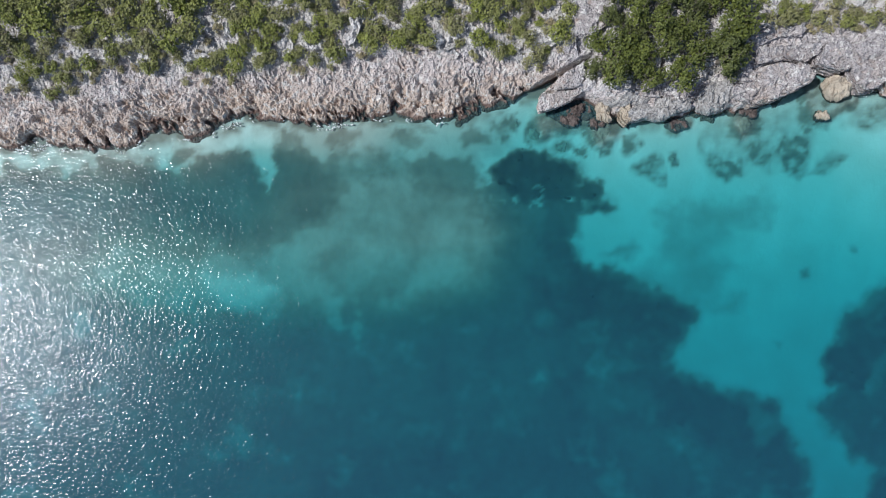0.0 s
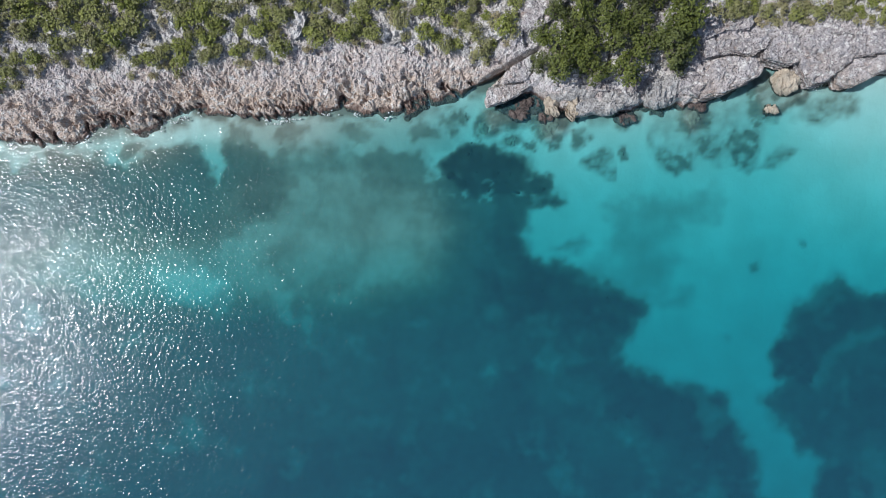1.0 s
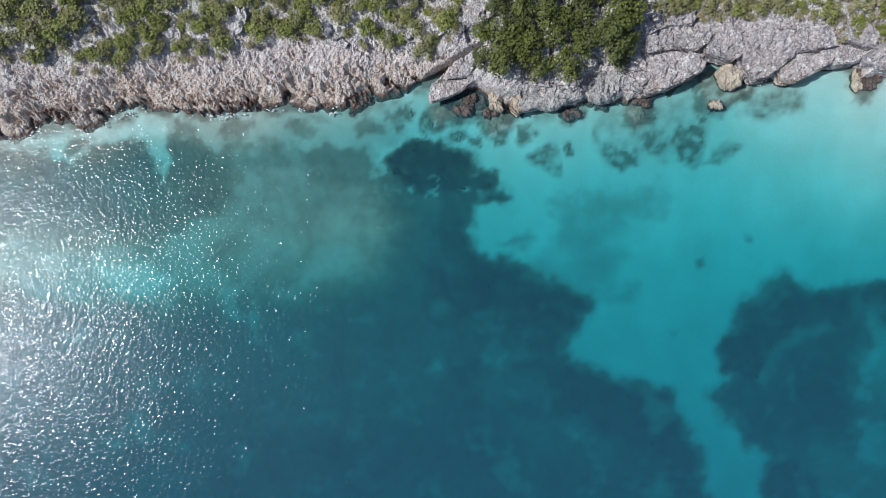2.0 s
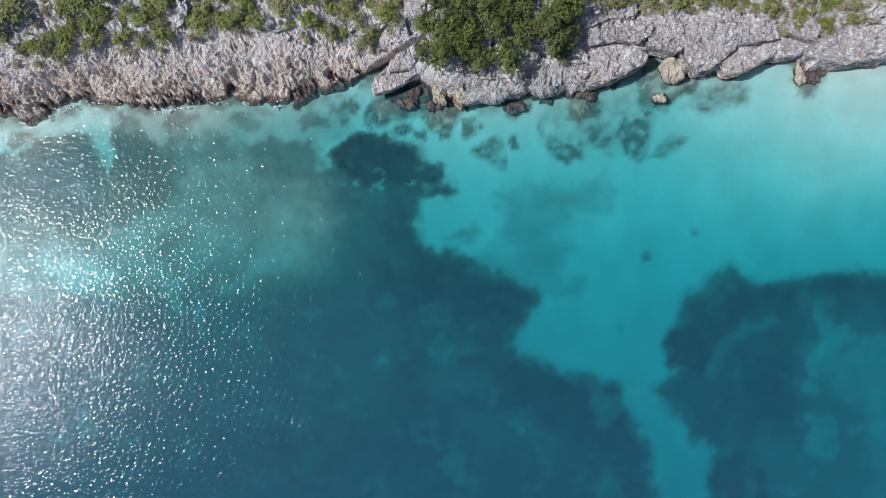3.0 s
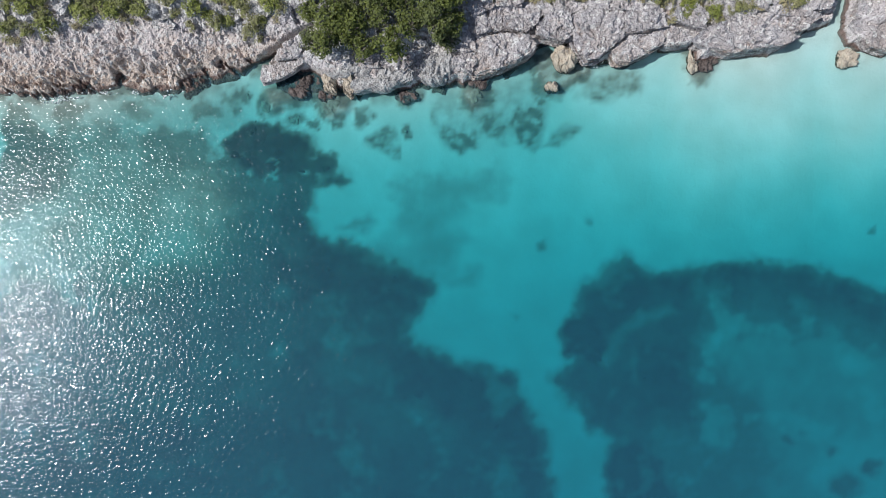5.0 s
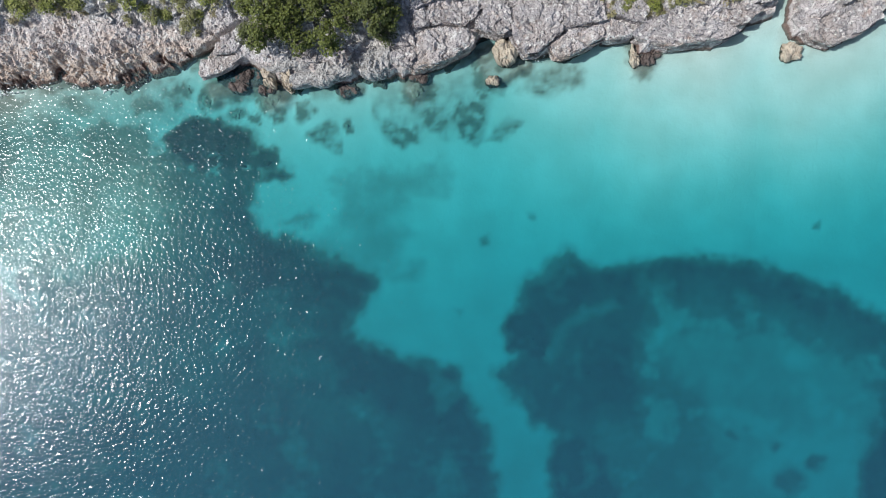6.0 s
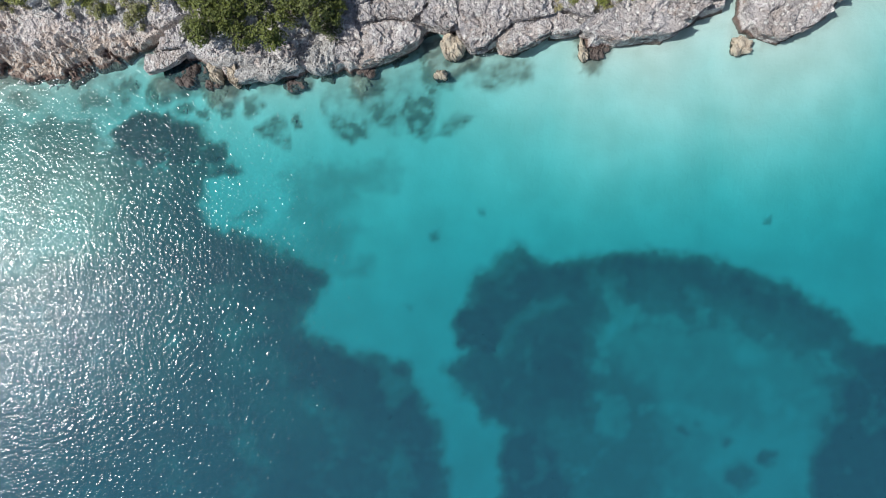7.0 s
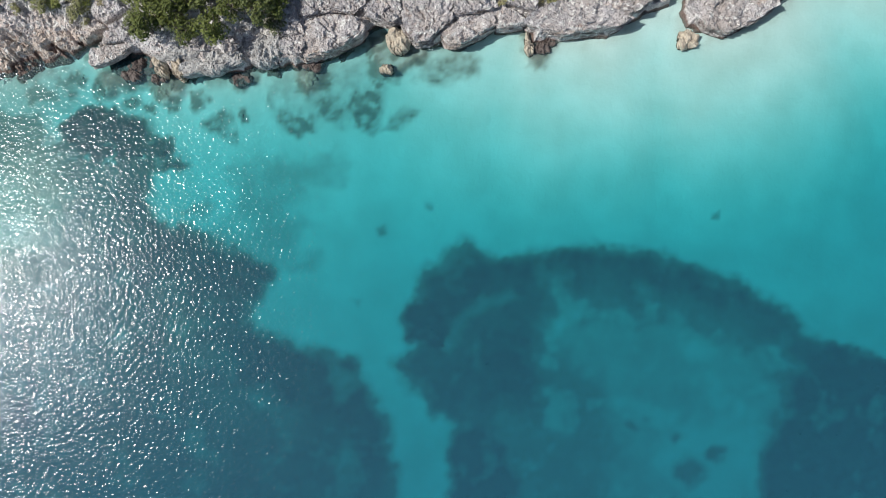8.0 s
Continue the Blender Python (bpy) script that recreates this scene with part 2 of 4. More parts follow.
ARC = [(42.0, -11.8), (42.8, -9.7), (44.1, -8.1), (45.7, -6.6), (47.8, -6.0), (48.9, -6.8), (46.8, -7.6), (45.2, -8.7), (43.9, -9.7), (43.3, -11.0), (42.8, -12.1)]
FAR = [(75.2, -15), (77.9, -11.8), (84.3, -12.8), (150, -20), (150, -60), (73, -60), (73.1, -26.9), (72.5, -22.1), (74.2, -19.9)]
FAINT_A = [(22.0, 5.3), (23.6, 5.5), (24.6, 5.1), (27.3, 6.1), (29.9, 6.3), (31.5, 6.8), (32.0, 5.5), (30.9, 4.5), (28.9, 3.7), (26.8, 3.4), (25.2, 3.2), (24.1, 2.4), (22.5, 4.5)]
FAINT_B = [(22.0, 1.6), (23.6, 2.9), (25.2, 3.2), (26.8, 3.4), (27.8, 2.4), (26.8, 1.3), (24.7, 0.3), (22.6, 0.3)]
FAINT_C = [(17.3, 1.1), (18.4, 1.6), (19.7, 1.9), (20.5, 1.6), (19.4, 0.9), (17.8, 0.7)]
FAINT_D = [(20.4, -0.8), (22.5, -0.5), (24.6, 0.5), (27.8, 1.1), (28.8, 0.3), (27.8, -1.3), (27.3, -2.9), (24.7, -2.9), (22.6, -2.1), (20.4, -1.6)]
FAINT_E = [(30.3, 3.8), (32.4, 3.6), (33.2, 4.3), (32.1, 5.6), (31.0, 4.7)]
FAINT_F = [(26.4, -3.1), (28.9, -3.1), (30.3, -2.4), (29.9, -3.9), (27.5, -4.4)]
# weedy rock patches in the shallows below the cliff
PATCH_A = [(19.7, 9.1), (20.8, 9.9), (21.5, 10.5), (22.2, 10.1), (22.2, 8.6), (22.5, 7.6), (22.1, 7.5), (21.3, 8.4)]
PATCH_B = [(26.0, 11.7), (27.3, 10.4), (28.9, 9.9), (29.7, 10.4), (29.7, 8.9), (28.6, 8.0), (27.6, 8.3), (26.4, 9.4)]
PATCH_C = [(26.0, 13.8), (27.3, 13.8), (27.8, 12.0), (26.8, 11.0), (26.0, 11.5)]
PATCH_D = [(28.4, 13.3), (29.9, 13.8), (31.5, 13.8), (31.7, 13.0), (30.4, 12.2), (29.1, 12.0), (28.4, 12.2)]
PATCH_E = [(29.9, 11.2), (31.5, 12.8), (33.0, 11.2), (32.5, 9.1), (31.0, 9.4), (30.2, 10.4)]
PATCH_F = [(34.6, 16.0), (35.8, 16.3), (36.2, 14.4), (36.2, 12.8), (35.9, 11.2), (35.7, 9.1), (35.1, 8.7), (33.8, 9.6), (33.0, 11.0), (34.1, 12.3), (35.2, 12.8), (35.0, 14.4)]
PATCH_G = [(36.4, 8.9), (37.2, 9.9), (38.3, 10.6), (39.6, 10.4), (39.0, 9.6), (37.7, 9.1)]
PATCH_H = [(39.3, 14.6), (42.5, 15.4), (45.1, 15.5), (45.3, 14.4), (44.0, 13.3), (41.5, 12.8), (39.6, 13.3)]
PATCH_I = [(10.0, 14.0), (10.7, 13.8), (10.5, 11.9), (10.0, 11.2), (9.6, 11.7)]
PATCH_J = [(15.0, 13.2), (16.8, 13.6), (18.2, 12.9), (17.6, 12.0), (16.1, 11.0), (15.3, 11.9)]
PATCH_K = [(21.8, 14.1), (23.2, 14.5), (24.3, 13.8), (24.0, 12.9), (22.5, 12.9)]
PATCH_L = [(6.2, 13.5), (7.4, 13.9), (8.3, 13.3), (8.0, 12.6), (7.4, 11.6), (6.6, 11.7), (5.9, 12.4)]
SAND_FINGER = [(-16.4, 11.4), (-14.3, 11.4), (-14.2, 9), (-14.5, 7.2), (-15.4, 8.6)]
SAND_NOTCH = [(5.2, 10.6), (7.6, 10.2), (6.9, 8.8), (6.3, 7.6), (5.8, 8.8)]
SHORE_RUBBLE = [(-13.5, 13), (7, 13.8), (8.5, 10), (4, 8), (-13, 8.5)]
CLUMPS = [(59.8, -19.2, 1.0, 0.7), (64.0, -20.2, 0.8, 0.7), (65.4, -23.6, 1.6, 1.4), (68.0, -22.1, 1.0, 0.8), (61.3, -18.3, 0.6, 0.6)]
BEDS = [(SHORE_RUBBLE, 2.2, 0.27), (WEST_BED, 2.0, 0.72), (SPARSE, 4.0, 0.42), (PALE, 1.3, 0.14), (NORTH_WEST, 1.6, 0.70), (SAND_FINGER, 0.7, 0.10), (ROUND_BED, 1.2, 0.58), (SAND_NOTCH, 0.6, 0.10), (DEEP_WEST, 2.6, 0.84),
        ([(-12, -5), (9, -3), (14, -7), (11, -15), (-8, -18), (-20, -14)], 5.0, 0.70), ([(14, -12), (17, -10.5), (23, -12.2), (22, -14), (16, -14)], 1.6, 0.70),
        ([(18, -15.5), (25, -14.5), (29, -17), (27, -21), (20, -20)], 1.6, 0.72), (WEST_RIM, 2.4, 0.92), (SOUTH_RIM, 2.4, 0.97), (REEF_TAIL, 1.1, 0.84), (REEF, 0.8, 0.95),
        (EAST_BED, 1.8, 0.78), (EAST_THIN, 4.4, 0.33), (INNER, 4.0, 0.51), (EAST_SAND, 3.0, 0.08), (MID_LOBE, 3.0, 0.86), (EAST_RIM, 2.2, 0.88), (WEST_LOBE, 1.3, 1.0),
        (SOUTH_LOBE, 1.4, 1.0), (ARC, 1.0, 0.50), ([(47.0, -18.4), (48.0, -17.8), (48.8, -18.6), (48.3, -19.7), (47.1, -19.7)], 0.7, 0.52), (FAR, 2.2, 1.0),
        ([(20, -1), (23, 3), (26, 6), (32, 5), (30, 1), (27, -3)], 4.0, 0.14), (FAINT_A, 2.2, 0.33), (FAINT_B, 2.2, 0.30), (FAINT_C, 1.2, 0.32), (FAINT_D, 2.2, 0.30),
        (FAINT_E, 1.4, 0.22), (FAINT_F, 1.4, 0.28),
        ([(35.3, -0.3), (36.3, 0), (37, -0.7), (36, -1.2)], 0.5, 0.45), ([(40.3, 2.4), (41, 2.2), (40.8, 1.6), (40.2, 1.6)], 0.4, 0.35),
        ([(66.6, 1.4), (67.4, 1.4), (67.3, 0.8), (66.7, 0.8)], 0.4, 0.40), ([(33, -7), (34, -6.8), (33.8, -7.8)], 0.5, 0.25)]


WEEDY_SHELF = [(25.8, 13.6), (28.5, 14.3), (31.5, 14.3), (36.3, 15.5), (36.4, 11.5), (36, 8.9), (34.6, 9.0), (33.2, 9.4), (31, 9.6), (29.6, 8.6), (28.5, 8.0), (27.3, 8.3), (25.9, 9.8)]
PATCHES = [(outline, 0.7, 0.56) for outline in LEDGES] + [
           (WEEDY_SHELF, 1.0, 0.27), (PATCH_A, 0.7, 0.52), (PATCH_B, 0.8, 0.50), (PATCH_C, 1.2, 0.32), (PATCH_D, 0.7, 0.62), (PATCH_E, 0.9, 0.46), (PATCH_F, 0.8, 0.60), (PATCH_G, 0.8, 0.50),
           (PATCH_H, 1.2, 0.42), (PATCH_I, 0.6, 0.58), (PATCH_J, 0.6, 0.66), (PATCH_K, 0.8, 0.55), (PATCH_L, 1.0, 0.52)]
SUNKEN = [(14.6, 10.8, 0.4, 0.35), (12.9, 11.3, 0.8, 0.5), (8.6, 13.4, 0.5, 0.45), (17.0, 10.7, 0.3, 0.3), (19.3, 11.4, 0.45, 0.8), (23.3, 10.1, 0.25, 0.45),
          (4.6, 12.0, 1.4, 0.8), (-1.5, 11.8, 1.8, 0.9), (-7.5, 11.4, 1.6, 1.0), (-12.5, 11.2, 1.1, 1.1), (-22.5, 10.2, 1.0, 1.0),
          (50.3, 15.4, 0.6, 1.0)]


def growth(x, y):
    """How densely the bottom is grown, 0 to 1."""
    fine = 0.08 + 0.30 * smooth(-5, 5, y)
    wx = x + 0.9 * fbm(x, y, 2.6, 3, 91) + fine * fbm(x, y, 0.7, 2, 95)
    wy = y + 0.9 * fbm(x, y, 2.6, 3, 93) + 1.8 * smooth(0, -8, x) * smooth(0, 8, y) * fbm(x, y, 3.5, 3, 94) + fine * fbm(x, y, 0.7, 2, 97)
    ragged = fbm(x, y, 1.7, 4, 96) * (0.45 + 0.55 * smooth(-5, 5, y))
    g = np.zeros(x.shape)
    for outline, soft, value in BEDS:
        m = smooth(-0.6 * soft, 0.6 * soft, inside(wx, wy, outline) + 0.5 * soft * ragged)
        g = g * (1 - m) + value * m
    for outline, soft, value in PATCHES:
        m = smooth(-0.6 * soft, 0.6 * soft, inside(wx - 0.4 * (wx - x), wy - 0.4 * (wy - y), outline) + 0.15 + 0.7 * soft * ragged)
        g = np.maximum(g, value * m * (0.85 + 0.9 * fbm(x, y, 0.9, 3, 109)))
    for cx, cy, rx, ry in CLUMPS:
        g = np.maximum(g, 0.55 * smooth(1.9, 0.2, np.hypot((wx - cx) / rx, (wy - cy) / ry) + 0.9 * ragged))
    for cx, cy, rx, ry in SUNKEN:
        near = np.hypot((wx - cx + 0.5 * fbm(x, y, 1.1, 4, 103)) / (rx + 0.2), (wy - cy + 0.5 * fbm(x, y, 1.1, 4, 105)) / (ry + 0.2))
        g = np.maximum(g, 0.50 * smooth(1.5, 0.5, near))
    mottle = smooth(5.5, 7, x) * smooth(17, 15, x) * smooth(4.5, 6, y) * smooth(8.6, 7.2, y)
    g = g * (1 - 0.5 * mottle * smooth(0.08, 0.30, fbm(x, y, 1.3, 3, 113)))
    shore = inside(x + 0.7 * fbm(x, y, 1.8, 3, 115), y + 0.9 * fbm(x, y, 1.5, 3, 117), LAND)
    g = np.maximum(g, 0.5 * smooth(-1.9, -0.2, shore) * smooth(-0.35, 0.15, fbm(x, y, 2.6, 3, 119)) * (0.3 + 0.7 * smooth(50, 24, x)))
    g = g - 0.45 * g * smooth(0.02, 0.5, fbm(x, y, 5.0, 4, 107)) * smooth(0, -6, y)
    g = g + g * (1.15 - g) * (0.45 * fbm(x, y, 3.5, 4, 99) + 0.30 * fbm(x, y, 11, 2, 101))
    return np.clip(g, 0, 1)


# ---- materials ----
class Nodes:
    """A material's node tree, with short ways to add nodes."""

    def __init__(self, name):
        self.mat = bpy.data.materials.new(name)
        self.mat.use_nodes = True
        self.tree = self.mat.node_tree
        self.bsdf = self.tree.nodes["Principled BSDF"]
        self.place = self.add("ShaderNodeNewGeometry").outputs["Position"]

    def add(self, kind, **settings):
        node = self.tree.nodes.new(kind)
        for key, value in settings.items():
            if key == "operation":
                node.operation = value
            if key == "blend":
                node.blend_type = value
            if key == "feature":
                node.feature = value
        return node

    def link(self, a, b):
        if hasattr(a, "is_output"):
            self.tree.links.new(a, b)
        else:
            b.default_value = a

    def noise(self, size, detail=4, rough=0.55, stretch=(1, 1, 1), place=None):
        tex, scale = self.add("ShaderNodeTexNoise"), self.add("ShaderNodeMapping")
        self.link(place or self.place, scale.inputs[0])
        scale.inputs[3].default_value = stretch
        self.link(scale.outputs[0], tex.inputs["Vector"])
        tex.inputs["Scale"].default_value, tex.inputs["Detail"].default_value, tex.inputs["Roughness"].default_value = 1 / size, detail, rough
        return tex.outputs[0]

    def cells(self, size, feature="F1"):
        tex = self.add("ShaderNodeTexVoronoi", feature=feature)
        self.link(self.place, tex.inputs["Vector"])
        tex.inputs["Scale"].default_value = 1 / size
        return tex.outputs["Distance"]

    def math(self, operation, a, b=0.0):
        node = self.add("ShaderNodeMath", operation=operation)
        self.link(a, node.inputs[0]), self.link(b, node.inputs[1])
        return node.outputs[0]

    def ramp(self, v, low, high):
        node = self.add("ShaderNodeMapRange")
        self.link(v, node.inputs[0])
        node.inputs[1].default_value, node.inputs[2].default_value = low, high
        return node.outputs[0]

    def mix(self, fac, a, b, blend="MIX"):
        node = self.add("ShaderNodeMix")
        node.data_type, node.blend_type = "RGBA", blend
        self.link(fac, node.inputs[0])
        for value, socket in ((a, node.inputs[6]), (b, node.inputs[7])):
            self.link((*value, 1) if isinstance(value, tuple) else value, socket)
        return node.outputs[2]

    def attribute(self, name):
        node = self.add("ShaderNodeAttribute")
        node.attribute_name = name
        return node.outputs["Fac"]

    def random(self):
        return self.add("ShaderNodeObjectInfo").outputs["Random"]

    def island(self):
        return self.add("ShaderNodeNewGeometry").outputs["Random Per Island"]

    def bump(self, height, distance, strength=1.0, normal=None):
        node = self.add("ShaderNodeBump")
        self.link(height, node.inputs["Height"])
        node.inputs["Distance"].default_value, node.inputs["Strength"].default_value = distance, strength
        if normal:
            self.link(normal, node.inputs["Normal"])
        return node.outputs[0]

    def finish(self, colour, roughness=0.8, normal=None, specular=0.5):
        self.link((*colour, 1) if isinstance(colour, tuple) else colour, self.bsdf.inputs["Base Color"])
        self.link(roughness, self.bsdf.inputs["Roughness"])
        self.bsdf.inputs["Specular IOR Level"].default_value = specular
        if normal:
            self.link(normal, self.bsdf.inputs["Normal"])
        return self.mat


def height_of(n):
    split = n.add("ShaderNodeSeparateXYZ")
    n.link(n.place, split.inputs[0])
    return split.outputs


def rock_material(name, warm, wetline=0.42, cool=0.85, tone=1.0):
    """Karst limestone: pinkish tan low down, grey and white above, dark with algae where the sea wets it."""
    n = Nodes(name)
    axes = height_of(n)
    big, mid, fine = n.noise(2.6, 5, 0.6), n.noise(0.5, 5, 0.65), n.noise(0.09, 4, 0.7)
    colour = n.mix(n.ramp(big, 0.35, 0.65), (0.57 * tone, 0.515 * tone, 0.505 * tone), (0.67 * tone, 0.64 * tone, 0.665 * tone))
    eastward = n.ramp(axes[0], 4.0, 20.0)
    tan = n.mix(n.ramp(mid, 0.35, 0.7), (0.60, 0.48, 0.405), (0.78, 0.67, 0.58))
    low = n.ramp(n.math("ADD", axes[2], n.math("MULTIPLY", big, 1.2)), 2.9, 1.4)
    colour = n.mix(n.math("MULTIPLY", low, n.math("SUBTRACT", warm, n.math("MULTIPLY", eastward, warm * cool))), colour, tan)
    colour = n.mix(n.math("MULTIPLY", n.ramp(n.noise(0.42, 3, 0.6), 0.54, 0.60), 0.9), colour, (0.82, 0.805, 0.79))
    colour = n.mix(n.math("MULTIPLY", n.ramp(n.noise(0.3, 4, 0.7), 0.56, 0.70), 0.45), colour, (0.15, 0.12, 0.105))
    colour = n.mix(n.math("MULTIPLY", n.ramp(n.noise(1.1, 3, 0.6), 0.60, 0.72), 0.45), colour, (0.40, 0.24, 0.15))
    soil = n.math("MULTIPLY", n.ramp(n.attribute("soil"), 0.25, 1.2), n.ramp(n.noise(0.9, 5, 0.65), 0.47, 0.58))
    colour = n.mix(soil, colour, n.mix(mid, (0.15, 0.135, 0.08), (0.30, 0.28, 0.16)))
    bare = n.math("MULTIPLY", n.ramp(n.attribute("soil"), 0.02, 0.3), n.ramp(n.noise(1.6, 4, 0.6), 0.43, 0.51))
    colour = n.mix(n.math("MULTIPLY", bare, 0.8), colour, n.mix(mid, (0.60, 0.585, 0.57), (0.86, 0.85, 0.84)))
    wet = n.ramp(n.math("ADD", axes[2], n.math("MULTIPLY", n.math("SUBTRACT", n.noise(0.7, 4), 0.5), 0.9)), wetline, wetline - 0.22)
    colour = n.mix(n.math("MULTIPLY", wet, 0.93), colour, n.mix(mid, (0.10, 0.060, 0.050), (0.25, 0.155, 0.125)))
    slime = n.ramp(axes[2], -0.1, -0.7)
    colour = n.mix(n.math("MULTIPLY", slime, 0.85), colour, (0.135, 0.12, 0.095))
    colour = n.mix(n.math("MULTIPLY", n.ramp(fine, 0.4, 0.7), 0.2), colour, (0.25, 0.22, 0.20))
    pits = n.bump(n.math("ADD", n.cells(0.2), n.math("MULTIPLY", fine, 1.0)), 0.10, 1.0)
    worm = n.ramp(n.math("ABSOLUTE", n.math("SUBTRACT", n.noise(0.42, 2, 0.5, (1.3, 0.9, 1)), 0.5)), 0.0, 0.11)
    pits = n.bump(worm, 0.075, 1.0, pits)
    rough = n.math("SUBTRACT", 0.92, n.math("MULTIPLY", wet, 0.35))
    return n.finish(colour, rough, n.bump(mid, 0.17, 1.0, pits), 0.3)


OCHRE = rock_material("ochre_limestone", 0.9, 0.3, 0.25, 0.84)
ROCK = rock_material("karst_limestone", 1.0, 0.42, 0.85, 1.09)
BOULDER = rock_material("slab_limestone", 0.75, 0.25, 0.85, 0.82)

n = Nodes("beige_boulder_stone")
beige = n.mix(n.ramp(n.noise(0.5, 5, 0.65), 0.35, 0.65), (0.42, 0.355, 0.285), (0.63, 0.56, 0.46))
beige = n.mix(n.math("MULTIPLY", n.ramp(n.noise(0.25, 4, 0.7), 0.57, 0.68), 0.65), beige, (0.16, 0.12, 0.09))
beige = n.mix(n.ramp(height_of(n)[2], 0.12, -0.05), beige, (0.10, 0.07, 0.05))
STONE = n.finish(beige, 0.9, n.bump(n.noise(0.14, 4, 0.7, (1.6, 0.6, 1)), 0.12, 1.0), 0.3)


def chalk_material(name, dull, bright):
    """Bleached limestone with grey stains, wet and brown at the waterline."""
    n = Nodes(name)
    stain = n.noise(0.35, 4, 0.65)
    pale = n.mix(n.ramp(stain, 0.35, 0.65), (dull, 0.965 * dull, 0.955 * dull), (bright, 0.99 * bright, 0.985 * bright))
    pale = n.mix(n.math("MULTIPLY", n.ramp(n.noise(0.2, 4, 0.7), 0.56, 0.68), 0.6), pale, (0.20, 0.18, 0.165))
    pale = n.mix(n.ramp(n.math("ADD", height_of(n)[2], n.math("MULTIPLY", stain, 0.8)), 0.75, 0.45), pale, (0.14, 0.10, 0.08))
    pits = n.bump(n.cells(0.17), 0.10, 1.0)
    return n.finish(pale, 0.9, n.bump(n.noise(0.12, 4, 0.7), 0.10, 1.0, pits), 0.3)


CHALK = chalk_material("white_limestone", 0.50, 0.80)
GREY_CHALK = chalk_material("grey_white_limestone", 0.27, 0.58)

n = Nodes("seabed_sand_and_weed")
g = n.attribute("growth")
sand = n.mix(n.ramp(n.noise(4.0, 4), 0.35, 0.7), (0.57, 0.57, 0.54), (0.665, 0.67, 0.65))
weed = n.mix(n.ramp(n.noise(1.4, 5, 0.6), 0.35, 0.7), (0.045, 0.046, 0.042), (0.088, 0.085, 0.072))
rubble = n.mix(n.noise(0.9, 4), (0.235, 0.20, 0.172), (0.345, 0.30, 0.262))
colour = n.mix(n.ramp(g, 0.02, 0.5), sand, rubble)
colour = n.mix(n.ramp(g, 0.40, 0.92), colour, weed)
SEABED = n.finish(colour, 0.95, n.bump(n.noise(0.5, 4), 0.10, 0.5), 0.1)

n = Nodes("seagrass")
SEAGRASS = n.finish(n.mix(n.island(), (0.043, 0.045, 0.040), (0.078, 0.076, 0.064)), 0.95, None, 0.1)

# water: it takes light away as it gets deeper, red first, and scatters a little back
n = Nodes("sea_water")
depth = n.attribute("depth")
through_water = n.add("ShaderNodeCombineColor")
for socket, per_metre in zip(through_water.inputs, (0.45, 0.917, 0.937)):
    n.link(n.math("POWER", per_metre, depth), socket)
clear = n.add("ShaderNodeBsdfTransparent")
n.link(through_water.outputs[0], clear.inputs[0])
scatter = n.add("ShaderNodeBsdfDiffuse")
scatter.inputs[0].default_value = (0.026, 0.138, 0.224, 1)
upward = n.add("ShaderNodeCombineXYZ")
upward.inputs[2].default_value = 1
n.link(upward.outputs[0], scatter.inputs["Normal"])
turbid = n.add("ShaderNodeMixShader")
n.link(n.math("SUBTRACT", 1.0, n.math("POWER", 0.87, depth)), turbid.inputs[0])
n.link(clear.outputs[0], turbid.inputs[1]), n.link(scatter.outputs[0], turbid.inputs[2])
ripple = n.math("ADD", n.noise(0.23, 1, 0.5, (1.0, 1.25, 1)), n.math("MULTIPLY", n.noise(0.50, 2, 0.5), 0.5))
wavy = n.bump(ripple, 0.042, 1.0)
gloss = n.add("ShaderNodeBsdfGlossy")
gloss.inputs["Color"].default_value = (0.85, 0.87, 0.93, 1)
gloss.inputs["Roughness"].default_value = 0.13
n.link(wavy, gloss.inputs["Normal"])
# ripples too small to see one by one spread a part of the sun's glitter into a soft sheen
sheen = n.add("ShaderNodeBsdfGlossy")
sheen.inputs["Color"].default_value = (0.78, 0.84, 0.92, 1)
sheen.inputs["Roughness"].default_value = 0.46
n.link(upward.outputs[0], sheen.inputs["Normal"])
glitter = n.add("ShaderNodeMixShader")
glitter.inputs[0].default_value = 0.21
n.link(gloss.outputs[0], glitter.inputs[1]), n.link(sheen.outputs[0], glitter.inputs[2])
fresnel = n.add("ShaderNodeFresnel")
fresnel.inputs[0].default_value = 1.33
n.link(upward.outputs[0], fresnel.inputs["Normal"])
surface = n.add("ShaderNodeMixShader")
n.link(fresnel.outputs[0], surface.inputs[0])
n.link(turbid.outputs[0], surface.inputs[1]), n.link(glitter.outputs[0], surface.inputs[2])
n.tree.links.new(surface.outputs[0], n.tree.nodes["Material Output"].inputs[0])
WATER = n.mat


def leaf_material(name, dark, light, dry):
    n = Nodes(name)
    colour = n.mix(n.island(), dark, light)
    colour = n.mix(n.math("MULTIPLY", n.ramp(n.random(), 0.25, 1.0), 0.8), colour, dry)
    colour = n.mix(n.math("MULTIPLY", n.ramp(n.noise(0.5, 3), 0.5, 0.7), 0.5), colour, light)
    n.bsdf.inputs["Transmission Weight"].default_value = 0.0
    return n.finish(colour, 0.55, None, 0.35)


